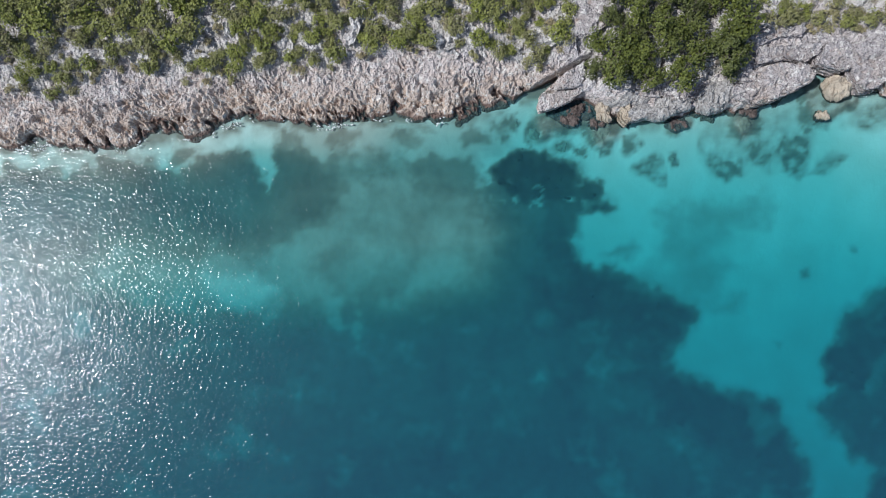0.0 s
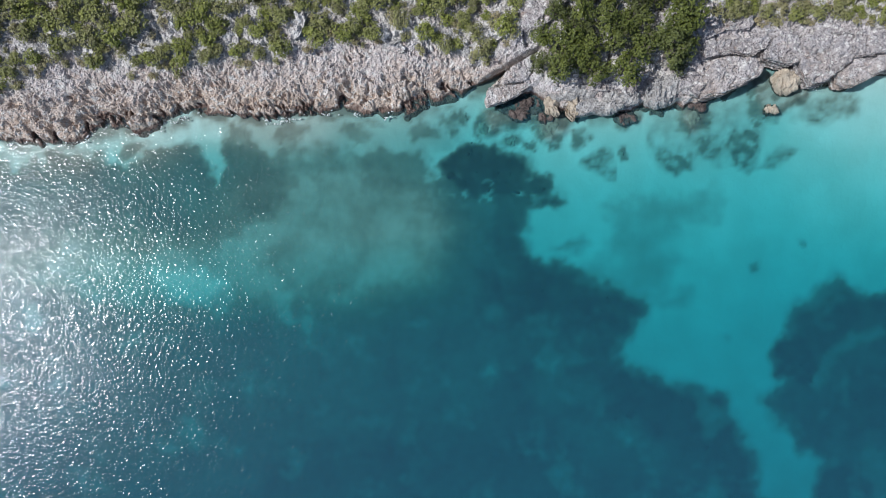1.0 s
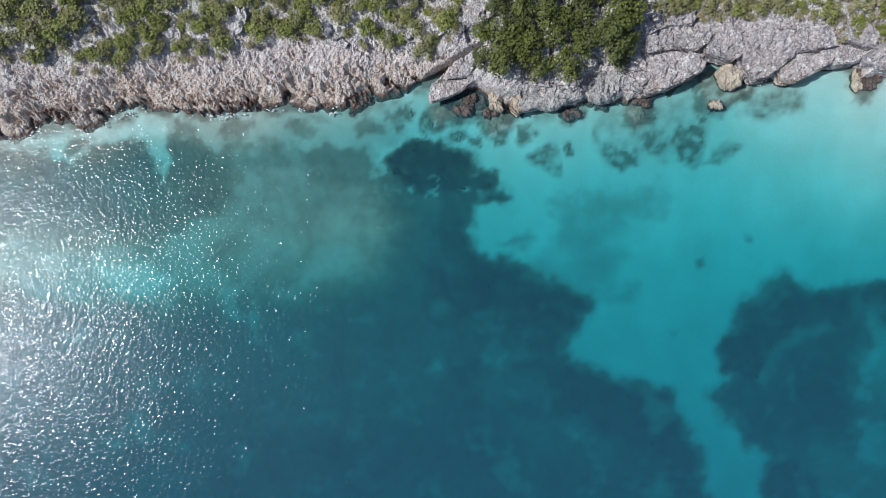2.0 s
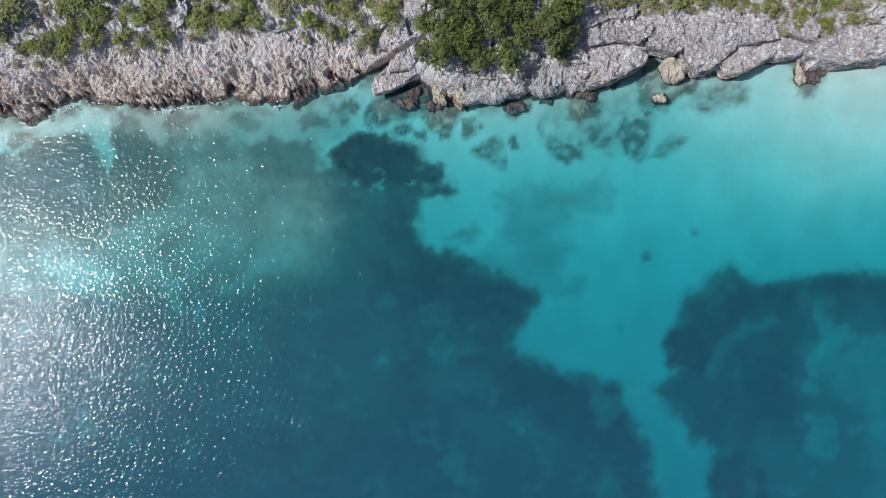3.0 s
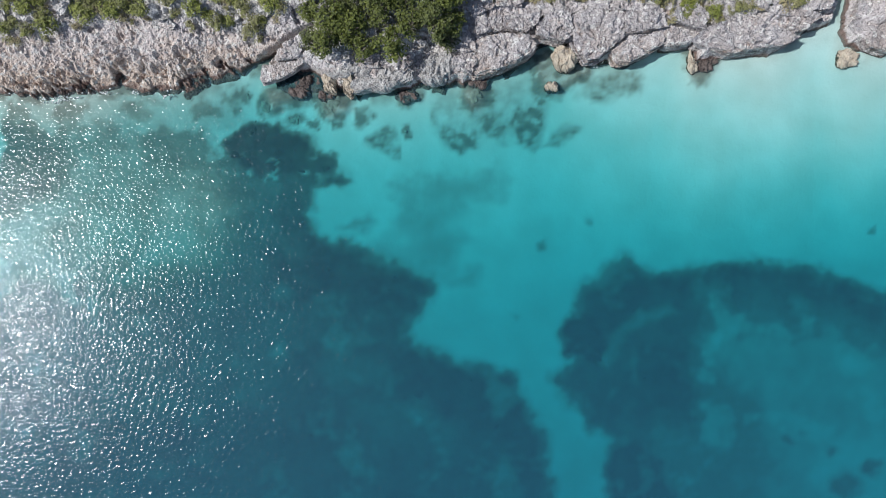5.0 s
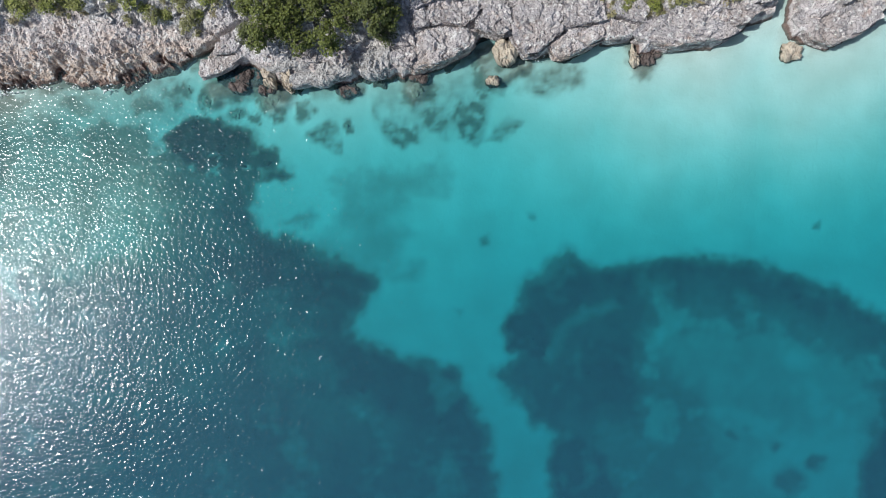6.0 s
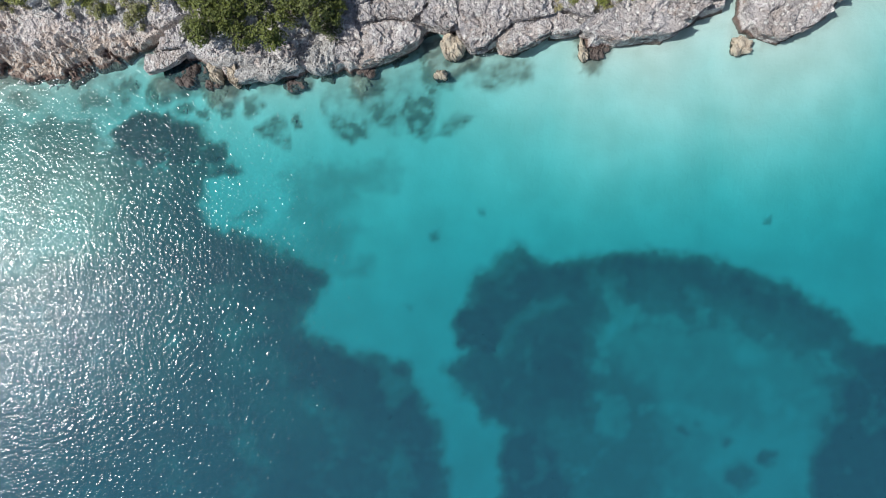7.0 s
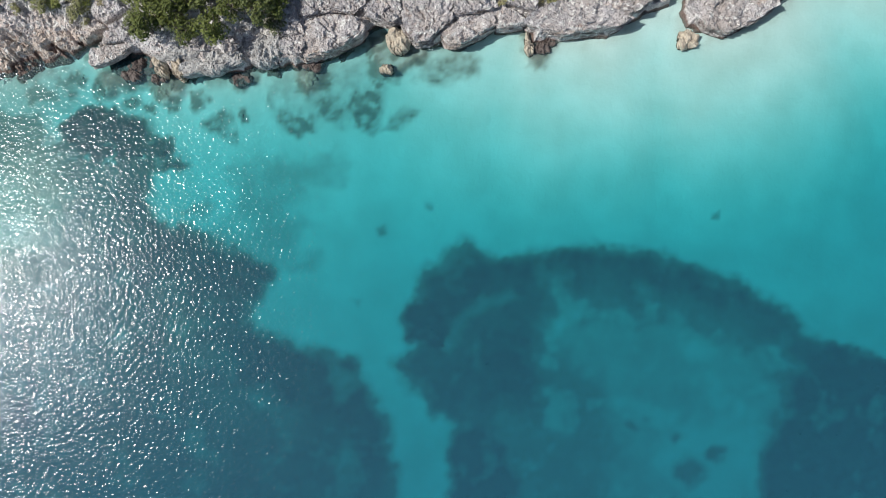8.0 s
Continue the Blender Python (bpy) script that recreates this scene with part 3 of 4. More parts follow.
LEAF_TREE = leaf_material("tree_leaf", (0.026, 0.042, 0.013), (0.17, 0.20, 0.038), (0.075, 0.09, 0.037))
LEAF_SHRUB = leaf_material("shrub_leaf", (0.062, 0.082, 0.028), (0.33, 0.365, 0.08), (0.215, 0.205, 0.115))
LEAF_DRY = leaf_material("dry_shrub_leaf", (0.14, 0.14, 0.07), (0.38, 0.37, 0.18), (0.36, 0.30, 0.19))
n = Nodes("bark")
BARK = n.finish(n.mix(n.noise(0.05, 4), (0.09, 0.075, 0.06), (0.22, 0.20, 0.17)), 0.9)


# ---- mesh helpers ----
def sheet(name, xs, ys, heights, material, attributes, keep=None, flat=False):
    """A sheet over the grid xs by ys, with heights and float attributes at its corners."""
    nx, ny = len(xs), len(ys)
    gx, gy = np.meshgrid(xs, ys)
    co = np.stack([gx, gy, heights], -1).reshape(-1, 3)
    i = np.arange(nx * ny).reshape(ny, nx)
    faces = np.stack([i[:-1, :-1], i[:-1, 1:], i[1:, 1:], i[1:, :-1]], -1).reshape(-1, 4)
    if keep is not None:
        k = keep.reshape(-1)
        faces = faces[k[faces].any(1)]
    me = bpy.data.meshes.new(name)
    me.vertices.add(len(co)), me.vertices.foreach_set("co", co.ravel())
    me.loops.add(faces.size), me.loops.foreach_set("vertex_index", faces.ravel().astype(np.int32))
    me.polygons.add(len(faces)), me.polygons.foreach_set("loop_start", np.arange(0, faces.size, 4, dtype=np.int32))
    me.polygons.foreach_set("use_smooth", np.full(len(faces), not flat))
    for key, values in attributes.items():
        me.attributes.new(key, "FLOAT", "POINT").data.foreach_set("value", values.ravel().astype(np.float32))
    me.update(calc_edges=True)
    me.materials.append(material)
    return new(name, me)


def mesh_of(name, co, faces, material, flat=False):
    """A mesh from computed arrays of corners and equal-sided faces."""
    me = bpy.data.meshes.new(name)
    co, faces = np.asarray(co, float), np.asarray(faces)
    me.vertices.add(len(co)), me.vertices.foreach_set("co", co.ravel())
    me.loops.add(faces.size), me.loops.foreach_set("vertex_index", faces.ravel().astype(np.int32))
    k = faces.shape[1]
    me.polygons.add(len(faces)), me.polygons.foreach_set("loop_start", np.arange(0, faces.size, k, dtype=np.int32))
    me.polygons.foreach_set("use_smooth", np.full(len(faces), not flat))
    me.update(calc_edges=True)
    me.materials.append(material)
    return me


def spaced(start, stop, step, far):
    """Even steps from start to stop, then ever wider ones out to far."""
    inner = np.arange(start, stop, step)
    outer = np.geomspace(2, far, 14)
    return np.concatenate([start - outer[::-1], inner, inner[-1] + outer])


# ---- setting ----
xs, ys = spaced(-55, 92, 0.27, 2200), spaced(-38, 28, 0.24, 2200)
gx, gy = np.meshgrid(xs, ys)
bed = -bed_depth(gx, gy)
grown = growth(gx, gy)
bed = bed + grown * 0.12 * (1 + fbm(gx, gy, 1.2, 3, 111))
seabed = tagged(sheet("seabed", xs, ys, bed, SEABED, {"growth": grown}), "pale sandy sea bottom with weedy rubble", "seabed", kind="structure")

STEP = 0.115
xs = spaced(-48, 88, STEP, 2200)
ys = np.concatenate([np.arange(8.5, 24.5, STEP), np.arange(24.5, 40, 0.5), 40 + np.geomspace(0.6, 900, 26)])
gx, gy = np.meshgrid(xs, ys)
ground_z, ground_d = land_height(gx, gy)
land_xs, land_ys = xs, ys

VEG_WEST = [(-120, 16), (-45, 16.2), (-35.8, 15.7), (-32.9, 14.7), (-30.6, 15.5), (-29.9, 17.2), (-26.4, 18.2), (-23.5, 17.2), (-20.2, 16.9),
            (-15.9, 17.1), (-12, 18), (-9.1, 17.8), (-5.3, 19.2), (0.6, 19.8), (4.5, 19.3), (7.4, 18.6), (9.9, 17.9), (12, 18.9), (13.5, 21),
            (15, 40), (-120, 40)]
VEG_GROVE = [(15.6, 21), (14.2, 17.6), (15.2, 16.0), (19.9, 15.6), (24.3, 16.5), (26.5, 16.6), (27.4, 16.2), (28.1, 18), (28.5, 21), (28.6, 40), (17, 40)]
VEG_EAST = [(29, 23), (31, 21.3), (34.8, 21.2), (40, 21.4), (46.3, 20.9), (46.9, 19.3), (51.3, 19.5), (53.4, 20.3), (57.4, 20.6), (62, 21.8), (62.5, 40), (29, 40)]
veg = np.maximum(np.maximum(inside(gx, gy, VEG_WEST), inside(gx, gy, VEG_GROVE)), inside(gx, gy, VEG_EAST))
soil = smooth(-0.8, 1.6, veg + 0.9 * fbm(gx, gy, 2.2, 3, 121))
coast_rock = tagged(sheet("ground", xs, ys, ground_z, ROCK, {"soil": soil}, ground_z > -5.5, True),
                    "rugged grey and tan limestone shore with pits and cracks", "rock shore", kind="structure")

# the sea: a sheet of short crossing wavelets
far_out = np.geomspace(2, 2200, 14)
xs = np.concatenate([-50 - far_out[::-1], np.arange(-48, 33, 0.105), np.arange(33, 92, 0.3), 92 + far_out])
ys = np.concatenate([-36 - far_out[::-1], np.arange(-36, -28, 0.3), np.arange(-27, 14.5, 0.105), np.arange(15, 27, 0.4), 27 + far_out])
gx, gy = np.meshgrid(xs, ys)
rng = np.random.default_rng(3)
waves = np.zeros(gx.shape)
for _ in range(110):
    length = 0.36 * 2.2 ** (rng.uniform(0, 1) ** 1.3)
    heading = radians(-58) + rng.normal(0, 1.25)
    k = 2 * np.pi / length
    waves += 0.0098 / k * np.sin(k * (np.cos(heading) * gx + np.sin(heading) * gy) + rng.uniform(0, 6.28))
waves *= (0.80 + 0.45 * smooth(-18, 6, gx)) * (0.25 + 0.75 * smooth(33, 27, gx)) * smooth(-200, -60, gx) * smooth(-90, -36, gy) * (0.95 + 0.3 * fbm(gx, gy, 9, 3, 141) + 0.55 * fbm(gx, gy, 1.6, 3, 143))
over = np.maximum(bed_depth(gx, gy), 0)
sea = tagged(sheet("water", xs, ys, waves, WATER, {"depth": over}), "clear turquoise sea water with small sparkling ripples", "sea", kind="structure")


def land_at(x, y):
    i = int(np.clip(np.searchsorted(land_xs, x), 1, len(land_xs) - 1))
    j = int(np.clip(np.searchsorted(land_ys, y), 1, len(land_ys) - 1))
    return float(ground_z[j - 1:j + 1, i - 1:i + 1].mean())


def bed_at(x, y):
    return -float(bed_depth(np.array([x], float), np.array([y], float))[0])


# ---- rocks ----
def star_rock(name, outline, low, high, seed, material, label, category, square=4.0, rough=0.16, tilt=(0, 0), detail=4, group="", flat=True, rounded=0.0):
    """A block of stone over a plan outline, from low to high, with bulging sides and a worn, pitted skin."""
    bm = bmesh.new()
    bmesh.ops.create_icosphere(bm, subdivisions=detail, radius=1)
    co = np.array([v.co[:] for v in bm.verts])
    faces = np.array([[v.index for v in f.verts] for f in bm.faces])
    bm.free()
    pts = np.array(outline, float)
    mid = pts.mean(0)
    ang = np.arctan2(pts[:, 1] - mid[1], pts[:, 0] - mid[0])
    pts = (pts - mid)[np.argsort(ang)]
    rad = np.hypot(*pts.T)
    theta = np.arctan2(co[:, 1], co[:, 0])
    reach = np.full(len(co), 99.0)
    for p, q in zip(pts, np.roll(pts, -1, 0)):
        nx, ny = q[1] - p[1], p[0] - q[0]
        along = nx * np.cos(theta) + ny * np.sin(theta)
        hit = np.where(along > 1e-6, (nx * p[0] + ny * p[1]) / np.maximum(along, 1e-6), 99)
        reach = np.minimum(reach, np.maximum(hit, 0.2))
    reach = np.minimum(reach, rad.max())
    turn = np.sort(ang)
    reach = (1 - rounded) * reach + rounded * np.interp(theta, turn, rad, period=2 * np.pi) * 0.95
    out = np.hypot(co[:, 0], co[:, 1])
    s = (out ** square + np.abs(co[:, 2]) ** square) ** (-1 / square)
    half = (high - low) / 2
    x = reach * s * np.cos(theta) * out
    y = reach * s * np.sin(theta) * out
    z = half * s * co[:, 2]
    size = max(rad.mean(), half)
    zmix = 0.5 if rounded > 0.5 else 1.0
    a, b = x + 3.1 * zmix * z + seed * 7.7, y - 2.3 * zmix * z + seed * 3.3
    bulge = 1.2 * fbm(a, b, size * 0.8, 4, seed) + 0.9 * (fbm(a, b, 0.6, 4, seed + 3, True) - 0.3)
    a2 = a + 0.5 * fbm(a, b, 0.8, 2, seed + 4)
    w1, w2, wid = worley(a2 * 0.9 + 0.3 * b, b * 1.3, 0.55, seed + 7)
    v1, v2, vid = worley(a2, b * 0.7 + 0.4 * a, 1.3, seed + 8)
    bulge = bulge + 0.8 * (wid - 0.5) - 0.5 * (w1 - 0.4) + 1.1 * (vid - 0.5) - (1.2 if flat else 0.0) * np.exp(-(v2 - v1) / 0.05)
    if rounded > 0.5:
        a, b = x + 0.45 * z + seed * 7.7, y - 0.35 * z + seed * 3.3
        r1, r2, rid = worley(a + 0.3 * fbm(a, b, 0.7, 2, seed), b, 0.8, seed + 7)
        bulge = 1.3 * fbm(a, b, size * 0.9, 4, seed) + 0.7 * (fbm(a, b * 0.6, 0.5, 3, seed + 3, True) - 0.3) + 0.5 * (rid - 0.5) - 0.5 * np.exp(-(r2 - r1) / 0.07)
    k = 1 + rough * bulge / max(rad.mean(), 0.3)
    z = z + 1.3 * rough * bulge * (0.4 + 0.6 * (co[:, 2] > 0)) + tilt[0] * x + tilt[1] * y
    me = mesh_of(name, np.stack([x * k, y * k, z], -1), faces, material, flat)
    ob = new(name, me)
    ob.location = (mid[0], mid[1], (low + high) / 2)
    return tagged(ob, label, category, group)


SLABS = [
    ("flat_rock", [(10.4, 14.4), (10.7, 15.5), (11.9, 16.0), (13.7, 15.8), (14.6, 15.9), (13.4, 14.9), (12.1, 14.3), (10.6, 13.9)], 0.55, 1.55, (0.0, 0.22), BOULDER, 0.10, "smooth grey limestone slab tilted over a sea cave"),
    ("flat_rock", [(11.6, 16.1), (12.9, 16.9), (13.7, 17.7), (14.3, 16.6), (13.9, 15.9), (12.1, 15.8)], 0.6, 2.15, (0.02, 0.10), BOULDER, 0.12, "pale smooth limestone slab beside the long cleft"),
    ("flat_rock", [(17.8, 14.4), (18.5, 14.6), (18.8, 13.3), (18.4, 12.9), (17.9, 13.3)], -0.6, 1.3, (0, 0.1), STONE, 0.20, "ochre stained limestone block at the waterline"),
    ("flat_rock", [(18.6, 14.5), (20.2, 14.7), (22.7, 15.1), (24.2, 15.5), (24.0, 14.0), (22.7, 13.6), (20.2, 13.3), (18.8, 13.0)], 0.0, 1.7, (0.03, 0.14), GREY_CHALK, 0.30, "white craggy limestone block undercut by the sea"),
    ("flat_rock", [(16.0, 14.9), (18.2, 15.4), (20.2, 15.7), (21.2, 15.8), (21.0, 14.9), (18.7, 14.6), (16.5, 14.4)], 0.3, 1.9, (0.0, 0.12), GREY_CHALK, 0.24, "pale limestone ledge along the foot of the grove"),
    ("flat_rock", [(24.5, 15.0), (25.5, 16.2), (27.3, 16.7), (28.0, 15.5), (27.5, 14.4), (26.0, 13.8), (24.8, 14.1)], 0.0, 1.9, (0, 0.15), GREY_CHALK, 0.30, "white pitted limestone block below the trees"),
    ("flat_rock", [(29.6, 17.6), (31.9, 18.2), (34.3, 18.0), (35.0, 17.0), (34.8, 16.6), (33.4, 15.4), (31.8, 15.0), (30.6, 14.4), (29.6, 14.3), (29.2, 15.4)], -0.6, 2.0, (0.03, 0.12), OCHRE, 0.22, "large buff limestone slab with ochre furrows overhanging the sea"),
    ("flat_rock", [(29.7, 19.4), (31.95, 19.6), (32.0, 18.4), (29.7, 17.9)], 0.3, 2.5, (0, 0.06), BOULDER, 0.20, "square grey limestone slab beside the trees"),
    ("flat_rock", [(32.1, 19.6), (34.0, 19.7), (35.3, 19.8), (35.0, 18.9), (34.2, 18.2), (32.1, 18.4)], 0.3, 2.5, (0, 0.06), BOULDER, 0.20, "lavender grey limestone slab with a cracked top"),
    ("flat_rock", [(35.4, 19.8), (36.4, 20.7), (37.9, 19.8), (38.2, 18.8), (38.0, 17.8), (37.4, 17.5), (35.9, 17.8), (34.6, 18.1), (35.2, 18.8)], 0.2, 2.4, (0, 0.08), BOULDER, 0.22, "pinkish limestone slab with deep cracks round it"),
    ("flat_rock", [(38.4, 19.7), (39.7, 20.3), (42.6, 19.9), (42.8, 19.1), (42.7, 17.8), (41.7, 16.9), (40.7, 16.0), (39.5, 15.8), (38.5, 17.0), (38.2, 17.6)], -0.5, 2.3, (0, 0.10), BOULDER, 0.22, "broad pinkish grey limestone slab with rounded edges"),
    ("flat_rock", [(41.9, 16.6), (42.8, 17.6), (44.3, 18.0), (46.0, 18.3), (46.4, 17.3), (44.8, 16.4), (43.5, 15.8), (42.3, 15.8)], -0.5, 1.8, (0, 0.12), OCHRE, 0.20, "buff limestone slab split from its neighbours"),
    ("flat_rock", [(42.9, 19.7), (43.7, 20.7), (46.2, 20.2), (46.5, 18.6), (46.0, 18.4), (44.0, 18.2), (43.0, 18.0)], 0.2, 2.4, (0, 0.06), BOULDER, 0.20, "rosy grey limestone slab with curved cracks"),
    ("flat_rock", [(46.6, 18.6), (47.2, 19.1), (49.2, 17.9), (49.0, 17.5), (47.5, 17.2), (46.6, 17.2)], -0.4, 1.8, (0, 0.10), BOULDER, 0.12, "smooth pale limestone block beside a notch"),
    ("flat_rock", [(46.5, 19.4), (47.2, 20.4), (49.2, 20.6), (50.3, 19.7), (50.0, 18.6), (49.3, 18.1), (47.3, 19.2)], 0.2, 2.3, (0, 0.06), BOULDER, 0.18, "pale grey limestone slab under low shrubs"),
    ("flat_rock", [(49.3, 17.6), (50.2, 18.4), (52.2, 19.4), (54.7, 19.5), (56.7, 18.7), (58.4, 18.0), (58.0, 17.5), (56.6, 16.9), (54.9, 16.1), (54.2, 16.0), (52.4, 16.5), (50.2, 16.2), (49.6, 16.6)], -0.5, 2.0, (0.02, 0.12), BOULDER, 0.26, "long furrowed grey limestone slab at the water"),
    ("flat_rock", [(57.0, 19.6), (59.1, 20.2), (60.9, 19.7), (60.2, 18.9), (59.1, 18.6), (58.5, 18.1), (56.9, 18.7)], -0.3, 1.9, (0, 0.08), BOULDER, 0.24, "rough grey limestone slab at the edge of the sand"),
    ("flat_rock", [(63.1, 18.7), (64.3, 19.9), (67.1, 20.7), (71.0, 20.2), (71.4, 19.2), (69.5, 17.9), (67.0, 16.8), (65.7, 16.6), (65.1, 17.3), (63.3, 17.8)], -0.4, 1.5, (0, 0.08), BOULDER, 0.26, "rounded grey limestone knoll beside the sand"),
]
for k, (name, outline, low, high, tilt, skin, worn, label) in enumerate(SLABS):
    star_rock(name, outline, low, high, 200 + 13 * k, skin, label, "rock", 3.2 if skin is GREY_CHALK else 9.0, worn, tilt, 5, "limestone slabs", True, 0.55 if skin is GREY_CHALK else 0.0)



def cell_outline(seed, others, shrink):
    """The ground nearer to one seed than to all others, drawn in a little."""
    poly = [(seed[0] + a, seed[1] + b) for a, b in ((-3, -3), (3, -3), (3, 3), (-3, 3))]
    for o in others:
        mx, my, nx, ny = (seed[0] + o[0]) / 2, (seed[1] + o[1]) / 2, o[0] - seed[0], o[1] - seed[1]
        side = [(p[0] - mx) * nx + (p[1] - my) * ny for p in poly]
        cut = []
        for a, b, sa, sb in zip(poly, poly[1:] + poly[:1], side, side[1:] + side[:1]):
            if sa <= 0:
                cut.append(a)
            if sa * sb < 0:
                q = sa / (sa - sb)
                cut.append((a[0] + q * (b[0] - a[0]), a[1] + q * (b[1] - a[1])))
        poly = cut
    cx, cy = sum(p[0] for p in poly) / len(poly), sum(p[1] for p in poly) / len(poly)
    return [(cx + shrink * (x - cx), cy + shrink * (y - cy)) for x, y in poly]


# the rest of the broken pavement: slabs parted by open joints
rng = np.random.default_rng(12)
seeds = [(x + rng.uniform(-0.9, 0.9), y + rng.uniform(-0.55, 0.55)) for x in np.arange(17, 74, 2.7) for y in np.arange(14, 25, 1.75)]
for k, seed in enumerate(seeds):
    px, py = np.array([seed[0]]), np.array([seed[1]])
    d = float(inside(px, py, LAND)[0])
    if not 0.8 < d < 8 or max(float(inside(px, py, outline)[0]) for _, outline, *_ in SLABS) > -0.45:
        continue
    if float(inside(px, py, VEG_GROVE)[0]) > 0.8 or float(inside(px, py, VEG_EAST)[0]) > 1.0 or seed[1] > 23.5:
        continue
    outline = cell_outline(seed, [o for o in seeds if o != seed and abs(o[0] - seed[0]) < 7 and abs(o[1] - seed[1]) < 6], rng.uniform(0.93, 1.01))
    top = land_at(*seed)
    star_rock("flat_rock", outline, top - 1.0, top + rng.uniform(0.12, 0.40), 900 + 7 * k, BOULDER, "weathered grey limestone slab in a broken pavement", "rock", 9.0, 0.22,
              (rng.uniform(-0.08, 0.08), rng.uniform(0, 0.12)), 4, "limestone slabs")

BOULDERS = [
    ([(36.7, 16.7), (37.2, 17.4), (38.2, 17.4), (38.9, 16.6), (38.8, 15.7), (38.2, 15.0), (37.4, 15.4), (36.9, 16.0)], -0.9, 1.5, "upright tan boulder with furrowed sides at the waterline"),
    ([(36.1, 14.1), (36.8, 14.5), (37.4, 14.3), (37.4, 13.8), (36.9, 13.4), (36.3, 13.6)], -0.9, 0.45, "small tan boulder standing out of the shallows"),
    ([(62.9, 16.6), (63.6, 17.5), (64.7, 17.1), (64.8, 16.1), (63.7, 15.8), (63.0, 15.9)], -0.6, 0.5, "low brown boulder in the pale shallows"),
    ([(15.9, 15.2), (16.6, 14.9), (17.0, 13.9), (17.1, 13.2), (16.5, 13.2), (16.0, 14.1)], -0.6, 1.2, "narrow leaning tan boulder under the ledge"),
    ([(13.7, 13.9), (14.3, 14.9), (14.7, 15.0), (14.2, 14.0)], -0.5, 0.40, "small splinter of stone inside the sea cave"),
    # added floor, its dark colour stands in for the cave's shade
    ([(11.2, 14.6), (13, 15.4), (15.6, 15.3), (16.2, 14.2), (13.7, 13.5), (11.8, 13.8)], -1.0, -0.02, "dark rock floor standing in for the shade in a small sea cave"),
    ([(12.4, 13.5), (13.2, 14.1), (14.5, 13.6), (13.2, 12.8)], -0.9, 0.12, "dark wet boulder awash below the slab"),
    ([(15.1, 13.2), (16.3, 13.6), (16.9, 13.1), (15.6, 12.7)], -1.0, 0.12, "dark wet boulder awash below the slab"),
    ([(29.1, 14.2), (30.1, 14.7), (31.2, 14.5), (30.9, 14.0), (29.9, 13.8)], -0.9, 0.16, "brown wave-washed boulder at the cliff foot"),
    ([(22.3, 13.3), (23.9, 13.9), (24.7, 13.3), (23.9, 12.6), (22.8, 12.6)], -0.9, 0.03, "brown boulder awash at the cliff foot"),
    ([(49.4, 17.1), (49.8, 16.3), (50.0, 15.3), (49.6, 15.3), (49.3, 16.2)], -0.8, 0.6, "dark wedge of stone standing in the shallows"),
    ([(50.0, 16.2), (50.9, 16.5), (52.4, 16.5), (51.9, 16.0), (50.7, 15.4), (50.1, 15.4)], -0.8, 0.20, "dark wet boulder under the long slab"),
]
# wet rock on the boulders awash, painted shade on the cave floor
n = Nodes("wet_or_cave_shade_stone")
WET_OR_SHADE_STONE = n.finish(n.mix(n.ramp(n.noise(0.5, 5, 0.65), 0.35, 0.65), (0.06, 0.046, 0.043), (0.16, 0.13, 0.12)), 0.6, n.bump(n.noise(0.15, 4, 0.7), 0.10, 1.0), 0.4)
for k, (outline, low, high, label) in enumerate(BOULDERS):
    star_rock("boulder", outline, low, high, 400 + 17 * k, STONE if high > 0.42 else WET_OR_SHADE_STONE, label, "boulder", 2.6, 0.26 if high > 0.42 else 0.16, (0, 0), 5, "boulders at the waterline", True, 0.8)

n = Nodes("weedy_stone")
WEEDY = n.finish(n.mix(n.ramp(n.noise(0.6, 5, 0.65), 0.35, 0.65), (0.19, 0.178, 0.15), (0.33, 0.31, 0.265)), 0.9, n.bump(n.noise(0.2, 4), 0.08, 0.8), 0.1)
REEF_ROCKS = [
    ([(15.4, 12.6), (16.6, 13.2), (17.6, 12.8), (17.2, 12.1), (16.1, 11.5), (15.5, 12.0)], 0.26),
    ([(28.9, 14.3), (30.0, 14.6), (30.6, 13.9), (30.1, 13.0), (29.4, 12.4), (28.9, 12.9)], 0.22),
    ([(22.0, 13.9), (23.2, 14.2), (24.0, 13.7), (23.6, 13.1), (22.5, 13.1)], 0.24),
    ([(12.3, 11.5), (12.9, 11.8), (13.6, 11.4), (13.3, 10.8), (12.5, 10.9)], 0.16),
    ([(14.3, 10.9), (14.7, 11.0), (14.9, 10.7), (14.5, 10.5)], 0.10),
    ([(8.2, 13.5), (8.6, 13.8), (9.1, 13.5), (8.7, 13.0)], 0.14),
    ([(10.2, 13.3), (10.8, 13.1), (10.9, 11.9), (10.5, 11.7)], 0.16),
    ([(23.2, 10.5), (23.5, 10.5), (23.6, 9.8), (23.3, 9.8)], 0.10),
]
for k, (ring, proud) in enumerate(REEF_ROCKS):
    z = bed_at(*np.mean(ring, axis=0))
    star_rock("submerged_rock", ring, z - 0.5, min(z + proud, -0.06), 600 + 31 * k, WEEDY, "weedy dark rock lying under shallow clear water", "rock", 1.6, 0.14,
              (0, 0), 4, "submerged rocks", False, 1.0)


